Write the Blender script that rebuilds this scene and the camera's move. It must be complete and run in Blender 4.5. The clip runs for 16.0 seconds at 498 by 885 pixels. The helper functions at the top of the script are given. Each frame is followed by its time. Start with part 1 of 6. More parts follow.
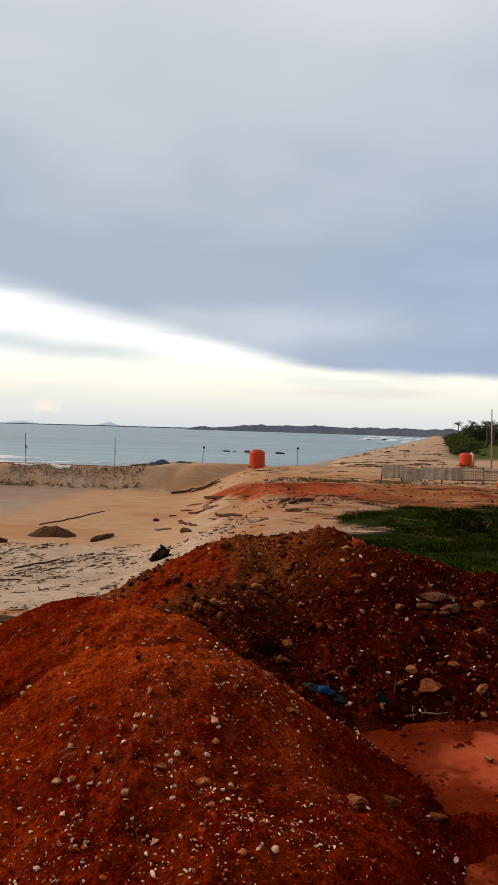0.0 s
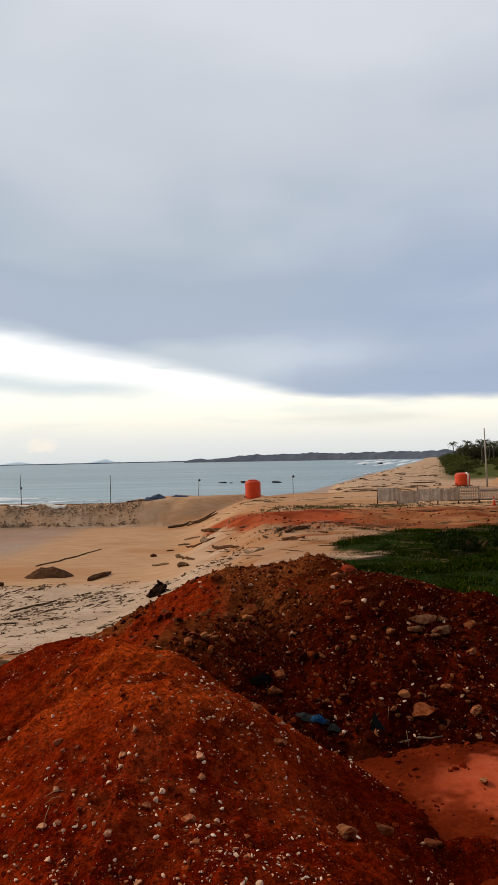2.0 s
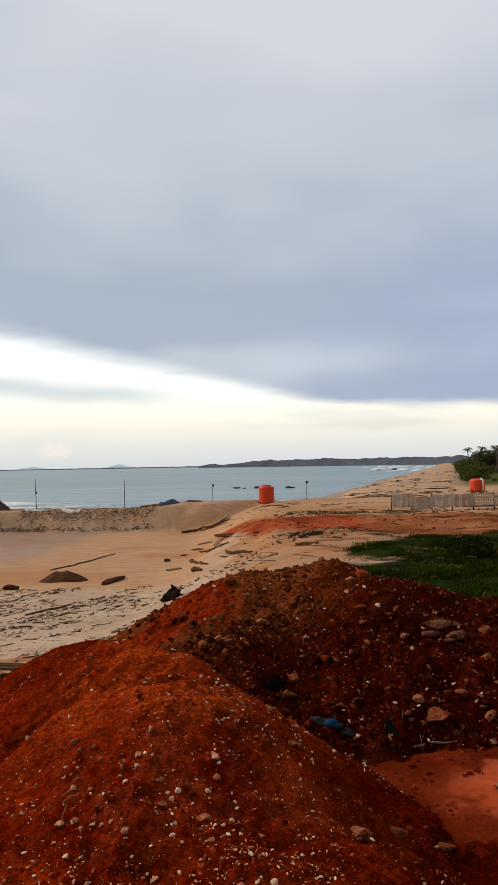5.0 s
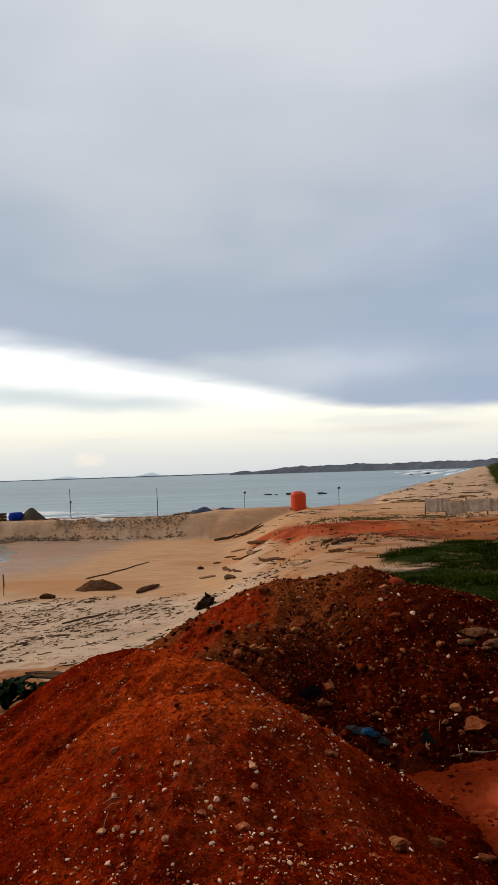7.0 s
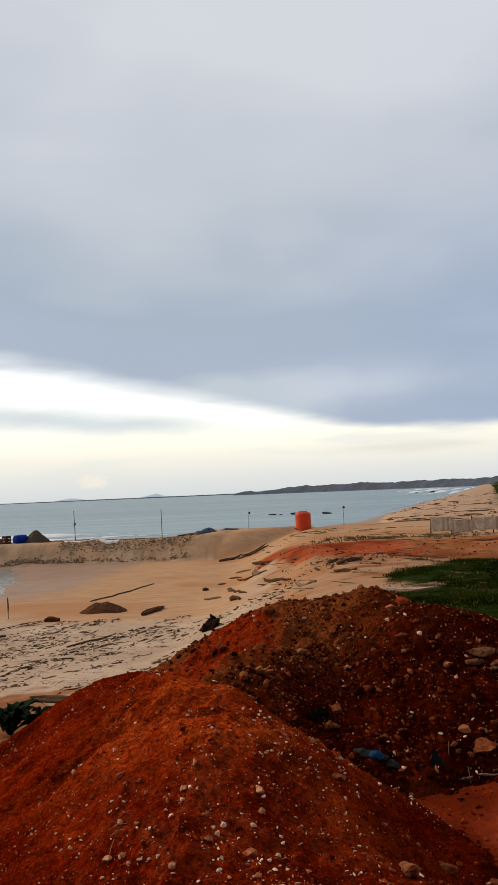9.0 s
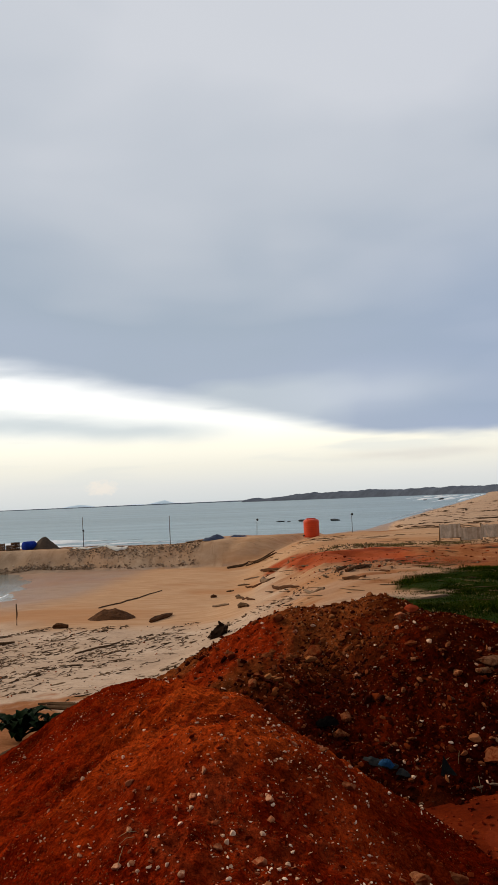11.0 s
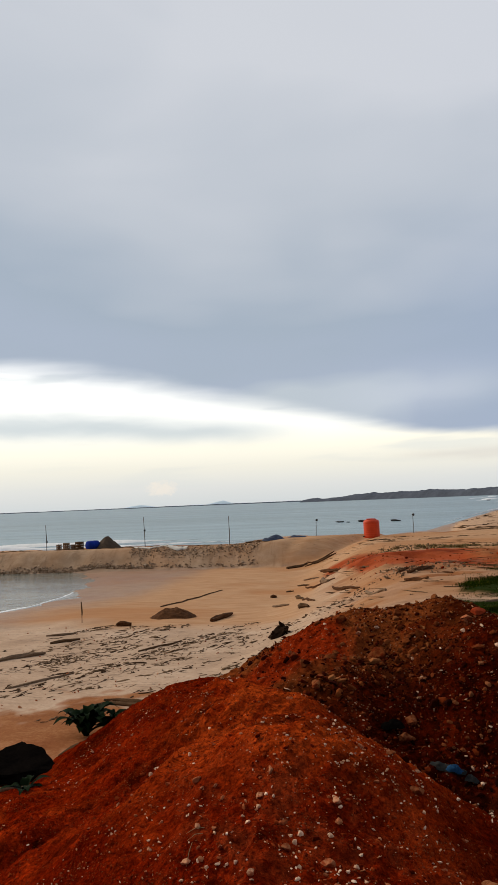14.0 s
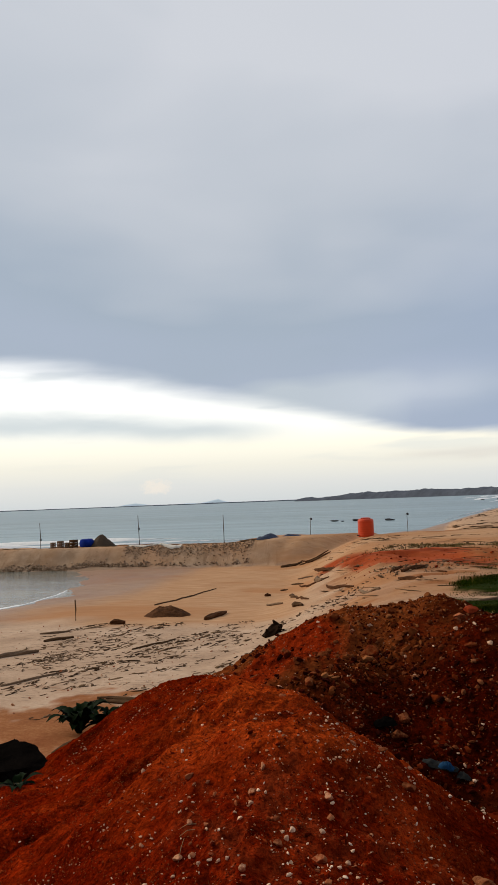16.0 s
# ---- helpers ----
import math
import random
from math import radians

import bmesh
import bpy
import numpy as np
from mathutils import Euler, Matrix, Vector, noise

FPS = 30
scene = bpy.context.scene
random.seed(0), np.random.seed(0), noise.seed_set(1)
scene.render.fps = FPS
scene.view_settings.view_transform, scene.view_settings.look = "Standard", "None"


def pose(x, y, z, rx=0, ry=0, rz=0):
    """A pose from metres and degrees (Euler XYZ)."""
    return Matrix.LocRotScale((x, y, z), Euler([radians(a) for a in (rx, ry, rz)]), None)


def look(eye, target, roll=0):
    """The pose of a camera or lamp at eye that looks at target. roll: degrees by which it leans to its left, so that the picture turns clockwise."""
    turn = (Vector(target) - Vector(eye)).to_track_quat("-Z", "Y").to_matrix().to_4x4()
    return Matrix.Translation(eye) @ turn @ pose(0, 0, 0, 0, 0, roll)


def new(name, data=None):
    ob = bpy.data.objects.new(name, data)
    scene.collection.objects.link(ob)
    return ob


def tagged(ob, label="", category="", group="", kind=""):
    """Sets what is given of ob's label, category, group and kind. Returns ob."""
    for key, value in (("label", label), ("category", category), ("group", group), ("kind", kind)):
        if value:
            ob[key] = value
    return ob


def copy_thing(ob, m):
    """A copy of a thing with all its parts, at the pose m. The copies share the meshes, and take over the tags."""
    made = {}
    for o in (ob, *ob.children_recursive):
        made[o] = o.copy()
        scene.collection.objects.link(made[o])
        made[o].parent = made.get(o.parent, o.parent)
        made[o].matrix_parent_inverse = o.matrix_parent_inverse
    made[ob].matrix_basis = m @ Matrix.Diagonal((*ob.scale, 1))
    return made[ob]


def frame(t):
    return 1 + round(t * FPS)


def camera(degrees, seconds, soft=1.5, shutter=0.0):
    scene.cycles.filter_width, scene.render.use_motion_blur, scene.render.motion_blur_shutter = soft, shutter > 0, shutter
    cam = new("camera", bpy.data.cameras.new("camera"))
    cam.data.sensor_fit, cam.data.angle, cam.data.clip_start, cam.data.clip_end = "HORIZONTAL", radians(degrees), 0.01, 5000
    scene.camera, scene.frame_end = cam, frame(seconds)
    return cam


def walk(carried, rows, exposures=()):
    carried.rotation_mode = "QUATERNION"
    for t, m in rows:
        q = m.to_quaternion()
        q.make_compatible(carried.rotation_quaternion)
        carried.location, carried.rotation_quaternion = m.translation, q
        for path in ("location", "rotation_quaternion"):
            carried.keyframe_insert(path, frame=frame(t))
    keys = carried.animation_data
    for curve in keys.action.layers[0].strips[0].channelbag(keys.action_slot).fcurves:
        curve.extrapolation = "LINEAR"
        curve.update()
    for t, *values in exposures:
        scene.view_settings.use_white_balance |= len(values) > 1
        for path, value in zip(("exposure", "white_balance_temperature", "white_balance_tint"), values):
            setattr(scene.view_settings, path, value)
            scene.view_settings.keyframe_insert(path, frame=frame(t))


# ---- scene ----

cam = camera(39.86, 16.0, soft=1.35)
PATH = [
    (0, (-0.095, 0.125, 2.666), (-0.269, 10.122, 2.480), 1.65),
    (0.5, (-0.010, 0.127, 2.665), (0.505, 10.111, 2.426), -0.63),
    (1, (0.017, 0.069, 2.687), (0.357, 10.063, 2.794), -1.66),
    (1.5, (0.028, 0.031, 2.704), (0.082, 10.023, 3.105), -1.45),
    (2, (0.021, 0.078, 2.675), (-0.096, 10.074, 2.929), -1.19),
    (2.5, (0.060, 0.044, 2.676), (0.306, 10.040, 2.841), -0.45),
    (3, (0.062, 0.045, 2.667), (0.415, 10.038, 2.804), 0.48),
    (3.5, (0.013, 0.045, 2.659), (-0.140, 10.043, 2.613), 1.59),
    (6, (0.014, 0.009, 2.680), (-0.248, 9.991, 3.222), -1.72),
    (6.5, (0.016, -0.009, 2.688), (-0.382, 9.977, 3.049), -1.72),
    (7, (0.012, -0.010, 2.692), (-0.747, 9.951, 3.135), -1.89),
    (7.5, (0.008, -0.004, 2.689), (-0.869, 9.936, 3.343), -2.24),
    (8, (0.014, -0.010, 2.691), (-0.786, 9.929, 3.448), -1.94),
    (8.5, (0.014, -0.017, 2.694), (-0.768, 9.925, 3.420), -2.34),
    (11, (0.008, -0.026, 2.696), (-0.907, 9.897, 3.536), -2.38),
    (11.5, (-0.013, -0.051, 2.709), (-1.338, 9.823, 3.566), -1.83),
    (12, (-0.012, -0.039, 2.702), (-1.445, 9.813, 3.643), -2.21),
    (12.5, (-0.005, -0.063, 2.710), (-1.474, 9.780, 3.694), -2.46),
    (13, (-0.022, -0.034, 2.696), (-1.632, 9.791, 3.638), -2.17),
    (13.5, (-0.014, -0.039, 2.698), (-1.638, 9.783, 3.638), -2.37),
    (14, (-0.020, -0.039, 2.699), (-1.770, 9.768, 3.577), -2.39),
    (14.5, (-0.012, -0.046, 2.700), (-1.741, 9.771, 3.498), -2.78),
    (15, (-0.015, -0.037, 2.696), (-1.685, 9.791, 3.491), -2.50),
    (15.5, (-0.013, -0.042, 2.694), (-1.662, 9.788, 3.504), -2.22),
    (16, (-0.015, -0.037, 2.688), (-1.693, 9.784, 3.546), -2.18),
]
walk(cam, [(t, look(eye, target, roll)) for t, eye, target, roll in PATH],
     [(0.0, 0.08), (0.5, 0.19), (1.0, 0.19), (1.5, 0.11), (3.5, 0.08), (6.0, 0.04), (8.5, 0.04), (11.0, -0.02), (16.0, -0.02)])

# ---------------------------------------------------------------- node helpers


class Nodes:
    """Short hand for building node trees."""

    def __init__(self, tree):
        self.tree = tree
        tree.nodes.clear()

    def add(self, kind, **values):
        node = self.tree.nodes.new(kind)
        for key, value in values.items():
            if key.startswith("i_"):
                node.inputs[int(key[2:])].default_value = value
            elif key == "op":
                node.operation = value
            elif key == "space":
                node.interpolation_type = value
            elif key == "attr":
                node.attribute_name = value
        return node

    def link(self, a, b):
        self.tree.links.new(a, b)

    def math(self, op, a, b=0.0, c=None, clamp=False):
        node = self.tree.nodes.new("ShaderNodeMath")
        node.operation, node.use_clamp = op, clamp
        for slot, value in zip(node.inputs, (a, b, c)):
            if value is None:
                continue
            if isinstance(value, (int, float)):
                slot.default_value = value
            else:
                self.link(value, slot)
        return node.outputs[0]

    def smooth(self, value, low, high, to_low=0.0, to_high=1.0):
        node = self.tree.nodes.new("ShaderNodeMapRange")
        node.interpolation_type = "SMOOTHSTEP"
        self.link(value, node.inputs[0])
        for n, v in zip((1, 2, 3, 4), (low, high, to_low, to_high)):
            node.inputs[n].default_value = v
        return node.outputs[0]

    def ramp(self, value, stops, ease="LINEAR"):
        node = self.tree.nodes.new("ShaderNodeValToRGB")
        node.color_ramp.interpolation = ease
        while len(node.color_ramp.elements) < len(stops):
            node.color_ramp.elements.new(0.5)
        for element, (at, colour) in zip(node.color_ramp.elements, stops):
            element.position = at
            element.color = (*colour, 1) if len(colour) == 3 else colour
        self.link(value, node.inputs[0])
        return node.outputs[0]

    def mix(self, factor, a, b, blend="MIX"):
        node = self.tree.nodes.new("ShaderNodeMix")
        node.data_type, node.blend_type = "RGBA", blend
        for slot, value in ((node.inputs[0], factor), (node.inputs[6], a), (node.inputs[7], b)):
            if isinstance(value, (int, float)):
                slot.default_value = value
            elif isinstance(value, tuple):
                slot.default_value = (*value, 1)
            else:
                self.link(value, slot)
        return node.outputs[2]

    def noise(self, vector, scale, detail=4.0, rough=0.55, warp=0.0):
        node = self.tree.nodes.new("ShaderNodeTexNoise")
        node.inputs["Scale"].default_value = scale
        node.inputs["Detail"].default_value = detail
        node.inputs["Roughness"].default_value = rough
        node.inputs["Distortion"].default_value = warp
        if vector is not None:
            self.link(vector, node.inputs["Vector"])
        return node.outputs[0]

    def scaled(self, vector, x, y, z, shift=(0, 0, 0)):
        node = self.tree.nodes.new("ShaderNodeMapping")
        node.inputs["Scale"].default_value = (x, y, z)
        node.inputs["Location"].default_value = shift
        self.link(vector, node.inputs["Vector"])
        return node.outputs[0]


# ---------------------------------------------------------------- sky and sun
world = bpy.data.worlds.new("evening_sky")
scene.world = world
world.use_nodes = True
w = Nodes(world.node_tree)
direction = w.add("ShaderNodeTexCoord").outputs["Generated"]
axis = w.add("ShaderNodeSeparateXYZ")
w.link(direction, axis.inputs[0])
DEG = 180 / math.pi
height = w.math("MULTIPLY", w.math("ARCSINE", axis.outputs[2]), DEG)
azimuth = w.math("MULTIPLY", w.math("ARCTAN2", axis.outputs[0], axis.outputs[1]), DEG)
# streaky and billowing noise for the cloud deck
streak = w.noise(w.scaled(direction, 2.2, 2.2, 9.0), 1.6, 5.0, 0.5, 0.4)
billow = w.noise(w.scaled(direction, 1.0, 1.0, 2.6, (3.1, 0.4, 1.7)), 2.6, 3.0, 0.42, 0.3)
wisp = w.noise(w.scaled(direction, 3.0, 3.0, 26.0, (0.7, 2.0, 0.3)), 1.5, 3.0, 0.5, 0.3)
# lower edge of the deck, in degrees above the horizon
edge = w.math("ADD", w.smooth(azimuth, -30.0, 16.0, 10.9, 4.6), w.smooth(azimuth, 100.0, 180.0, 0.0, 7.0))
above = w.math("SUBTRACT", height, edge)
above = w.math("ADD", above, w.math("MULTIPLY", w.math("SUBTRACT", streak, 0.5), 2.6))
deck_fac = w.smooth(w.math("MULTIPLY", above, w.smooth(azimuth, -12.0, 10.0, 1.0, 2.4)), -1.1, 1.5)
deck_pos = w.math("ADD", w.math("DIVIDE", above, 60.0), w.math("MULTIPLY", w.math("SUBTRACT", billow, 0.5), 0.46), clamp=True)
deck = w.ramp(deck_pos, [
    (0.0, (0.54, 0.60, 0.66)), (0.05, (0.42, 0.485, 0.59)), (0.14, (0.40, 0.47, 0.56)),
    (0.28, (0.535, 0.58, 0.645)), (0.46, (0.66, 0.685, 0.735)), (0.75, (0.70, 0.72, 0.765))])
deck = w.mix(w.math("MULTIPLY", w.smooth(azimuth, -8.0, 20.0, 0.0, 0.85), w.smooth(height, 11.0, 26.0, 1.0, 0.15)), deck, w.mix(1.0, deck, (0.92, 0.95, 1.06), "MULTIPLY"))
gap_pos = w.math("DIVIDE", height, 14.0, clamp=True)
gap = w.ramp(gap_pos, [
    (0.0, (0.68, 0.72, 0.73)), (0.10, (0.78, 0.79, 0.77)), (0.22, (0.94, 0.91, 0.80)),
    (0.34, (1.12, 1.07, 0.90)), (0.46, (1.18, 1.17, 1.10)), (0.8, (1.25, 1.25, 1.22))])
gap = w.mix(w.math("MULTIPLY", w.smooth(wisp, 0.50, 0.70), w.smooth(height, 2.5, 5.5, 0.15, 0.55)), gap, (0.66, 0.72, 0.75))


def bank_of_cloud(centre, lean, pivot, thick, start, full, fade, end):
    """A long soft strip of cloud: its height in degrees, slant, thickness and reach along the horizon."""
    middle = w.math("MULTIPLY_ADD", w.math("SUBTRACT", azimuth, pivot), lean, centre)
    middle = w.math("ADD", middle, w.math("MULTIPLY", w.math("SUBTRACT", streak, 0.5), 2.2))
    off = w.math("DIVIDE", w.math("SUBTRACT", height, middle), thick)
    body = w.math("POWER", 2.718, w.math("MULTIPLY", w.math("MULTIPLY", off, off), -1.0))
    reach = w.math("MULTIPLY", w.smooth(azimuth, start, full), w.smooth(azimuth, fade, end, 1.0, 0.0))
    return w.math("MULTIPLY", body, reach)


gap = w.mix(w.math("MULTIPLY", bank_of_cloud(7.0, -0.055, -30.0, 0.85, -60.0, -34.0, -14.0, -3.0), 0.8), gap, (0.60, 0.67, 0.70))
gap = w.mix(w.math("MULTIPLY", bank_of_cloud(3.3, -0.01, 8.0, 0.35, 0.0, 6.0, 11.0, 17.0), 0.6), gap, (0.78, 0.74, 0.68))
deck = w.mix(w.math("MULTIPLY", bank_of_cloud(8.6, 0.05, 5.0, 1.5, -6.0, 4.0, 6.0, 15.0), 0.6), deck, (0.62, 0.67, 0.75))
clouds = w.mix(deck_fac, gap, deck)
# a small sunlit cumulus low over the sea
side = w.math("DIVIDE", w.math("ADD", azimuth, 17.6), 1.5)
rise = w.math("DIVIDE", w.math("SUBTRACT", height, 1.5), 0.75)
puff = w.math("ADD", w.math("MULTIPLY", side, side), w.math("MULTIPLY", rise, rise))
puff = w.math("ADD", puff, w.math("MULTIPLY", w.math("SUBTRACT", w.noise(w.scaled(direction, 30.0, 30.0, 40.0), 1.6, 4.0, 0.6), 0.5), 3.0))
clouds = w.mix(w.smooth(puff, 0.9, 0.1, 0.0, 0.5), clouds, (1.02, 0.90, 0.76))
# the unseen sky at the back is dimmed, added to shade the slopes facing it
dim = w.smooth(axis.outputs[1], -0.7, 0.8, 0.44, 1.0)
low = w.smooth(axis.outputs[2], -0.02, 0.0, 0.25, 1.0)
veil = w.add("ShaderNodeBackground")
w.link(clouds, veil.inputs[0])
w.link(w.math("MULTIPLY", dim, low), veil.inputs[1])
blue = w.add("ShaderNodeTexSky")
blue.sky_type, blue.sun_disc = "NISHITA", False
SUN_UP, SUN_SIDE = radians(32), radians(-74)
blue.sun_elevation, blue.sun_rotation = SUN_UP, SUN_SIDE
clear = w.add("ShaderNodeBackground", i_1=0.08)
w.link(blue.outputs[0], clear.inputs[0])
both = w.add("ShaderNodeMixShader", i_0=0.95)
w.link(clear.outputs[0], both.inputs[1])
w.link(veil.outputs[0], both.inputs[2])
w.link(both.outputs[0], w.add("ShaderNodeOutputWorld").inputs[0])

sun_data = bpy.data.lights.new("sun", "SUN")
sun_data.energy, sun_data.angle, sun_data.color = 2.3, radians(28), (1.0, 0.83, 0.62)
sun = new("sun", sun_data)
sun.matrix_world = look((0, 0, 0), (-math.sin(SUN_SIDE) * math.cos(SUN_UP), -math.cos(SUN_SIDE) * math.cos(SUN_UP), -math.sin(SUN_UP)))
scene.view_settings.exposure = 0.0

# ---------------------------------------------------------------- terrain shape
# start of terrain


def lattice(ix, iy, seed):
    h = (ix * 374761393 + iy * 668265263 + seed * 974634777) & 0xFFFFFFFF
    h = ((h ^ (h >> 13)) * 1274126177) & 0xFFFFFFFF
    return ((h ^ (h >> 16)) & 0xFFFF) / 65535.0


def wobble(x, y, size, seed=0):
    """Smooth noise from -1 to 1 with bumps of about that size."""
    x, y = np.asarray(x, float) / size, np.asarray(y, float) / size
    ix, iy = np.floor(x).astype(np.int64), np.floor(y).astype(np.int64)
    fx, fy = x - ix, y - iy
    fx, fy = fx * fx * (3 - 2 * fx), fy * fy * (3 - 2 * fy)
    a, b = lattice(ix, iy, seed), lattice(ix + 1, iy, seed)
    c, d = lattice(ix, iy + 1, seed), lattice(ix + 1, iy + 1, seed)
    return 2 * ((a * (1 - fx) + b * fx) * (1 - fy) + (c * (1 - fx) + d * fx) * fy) - 1


def rough(x, y, size, octaves, seed=0, fade=0.5):
    total, amp = 0, 1.0
    for n in range(octaves):
        total = total + amp * wobble(x + 17.3 * n, y - 9.1 * n, size / 2**n, seed + n)
        amp *= fade
    return total


def step(v, low, high):
    u = np.clip((v - low) / (high - low), 0, 1)
    return u * u * (3 - 2 * u)


def heaps(x, y, cones, soft=0.06):
    """Tipped heaps that run into one another: x, y, top, slope, roundness each."""
    z = None
    for cx, cy, top, slope, r in cones:
        v = top - slope * (np.sqrt((x - cx) ** 2 + (y - cy) ** 2 + r * r) - r)
        z = v if z is None else np.logaddexp(z / soft, v / soft) * soft
    return z


EARTH = ((-0.571, 3.771, 1.55, 0.825, 0.345), (-0.277, 2.535, 1.26, 0.697, 0.548), (-1.203, 5.643, 1.291, 0.852, 0.444),
         (-2.072, 7.644, 0.732, 0.744, 0.629), (-1.473, 6.725, 0.953, 0.732, 0.323), (-0.349, 3.847, 0.943, 0.412, 0.315), (-0.818, 4.75, 1.378, 0.784, 0.267),
         (0.36, 2.55, 0.93, 0.68, 0.4), (-2.3, 4.6, 0.52, 0.30, 0.5))
RUBBLE = ((0.623, 7.226, 1.69, 1.002, 0.478), (1.137, 6.58, 1.612, 0.705, 0.435), (-0.271, 7.441, 1.555, 0.614, 0.281),
          (1.986, 6.401, 1.388, 0.6, 0.389), (3.201, 6.501, 1.297, 0.505, 0.419), (-0.481, 6.114, 1.301, 0.581, 0.358),
          (0.2, 7.35, 1.575, 0.9, 0.45))
SEA, POOL = -1.6, -1.42
SHORE_X = np.array([-400, -120, -60, -30, -10, 0, 6, 13.3, 26.3, 51, 110, 200, 290, 330, 345, 5000.0])
SHORE_Y = np.array([20, 50, 64, 70, 75, 79, 88, 117, 166, 258, 484, 830, 1200, 1400, 4800, 4800.0])


def inland(x, y):
    """Metres from the shore line, positive on land."""
    ys = np.interp(x, SHORE_X, SHORE_Y)
    slope = (np.interp(x + 0.5, SHORE_X, SHORE_Y) - np.interp(x - 0.5, SHORE_X, SHORE_Y)) / 1.0
    return (ys - y) / np.sqrt(1 + np.minimum(slope**2, 3.0)) + 1.2 * rough(x, y, 14, 2, 40)


def plateau(x, y):
    """How far a place belongs to the raised ground rather than the low sand."""
    side = step(x + 0.5 * rough(x, y, 4, 2, 3) + 0.04 * (y - 12), -3.7, 1.7)
    bank = step(y + 0.35 * rough(x, y, 3, 3, 5) - 0.5 * np.maximum(x + 4, 0), 42.6, 45.2)
    return np.maximum(side, bank)


def ground_height(x, y):
    x, y = np.asarray(x, float), np.asarray(y, float)
    high = np.interp(y, [4, 7, 15, 25, 60, 400], [0.70, 0.66, 0.50, 0.36, 0.30, 0.6])
    low = np.interp(y, [3, 6, 8, 10, 14, 23, 30, 44], [-0.30, -0.28, -0.32, -0.47, -0.75, -1.08, -1.30, -1.36])
    # hollow of the tidal pool
    brink = np.interp(y, [20, 24, 26.8, 28.4, 31, 34, 38, 42], [-18.5, -16.6, -15.4, -14.8, -14.5, -15.0, -16.6, -18.5])
    low = np.minimum(low, POOL + 0.05 * (x - brink) + 0.03 * rough(x, y, 5, 2, 8) + 4 * (1 - step(y, 16, 20)))
    low = np.maximum(low, -2.6)
    high = high - 0.36 * step(-x, 5.0, 9.5) * step(y, 38, 42) - 0.24 * step(-x, 8.0, 11.0) * step(y, 45.2, 47.5)
    z = low + (high - low) * plateau(x, y)
    # low ridge of dumped red earth across the raised ground
    z = z + 0.13 * step(x, -2, 2) * np.exp(-((y - 26.0 - 0.05 * x - wobble(x, y, 5, 12)) / 2.2) ** 2) * (1 + 0.9 * rough(x, y, 1.3, 3, 14))
    edge = np.interp(x, [-9, -5], [50.8, 47.2])
    z = z - 1.6 * step(y, edge, edge + 7) * step(0.125 * y - x, -0.5, 2.0)
    # broken edges where run-off has cut the raised sand
    cut = step(rough(x * 0.35, y, 2.0, 4, 16, 0.55), -0.06, 0.06) + step(rough(x * 0.4 + 9, y, 1.5, 3, 18, 0.55), 0.02, 0.12)
    z = z + 0.055 * cut * step(plateau(x, y), 0.08, 0.35) * step(y, 14, 17) * (1 - step(y, 29, 33)) * (1 - step(x, 8, 11))
    far = np.hypot(x, y)
    amp = np.interp(far, [2, 10, 30, 80, 400], [0.5, 0.8, 1.3, 2.0, 6.0])
    z = z + 0.025 * amp * rough(x, y, 1.4, 3, 20) + 0.025 * amp * step(far, 9, 16) * rough(x, y, 5, 2, 24) * step(plateau(x, y), 0.05, 0.6)
    # beach and sea bed
    s = inland(x, y)
    beach = SEA + np.where(s > 0, 2.7 * np.tanh(s * 0.042), s * 0.06)
    z = np.minimum(z, np.maximum(beach, -9.0))
    # wooded land behind the beach
    z = z + 0.02 * np.clip(s - 60, 0, 200) * step(x, 30, 60)
    return z


def foot(y):
    """Where the earth mound runs out on the wet clay."""
    return np.interp(y, [2.2, 3.1, 3.5, 3.9, 4.36, 4.81, 5.3, 6.0], [0.72, 0.74, 0.78, 0.86, 0.82, 0.74, 0.55, 0.2])


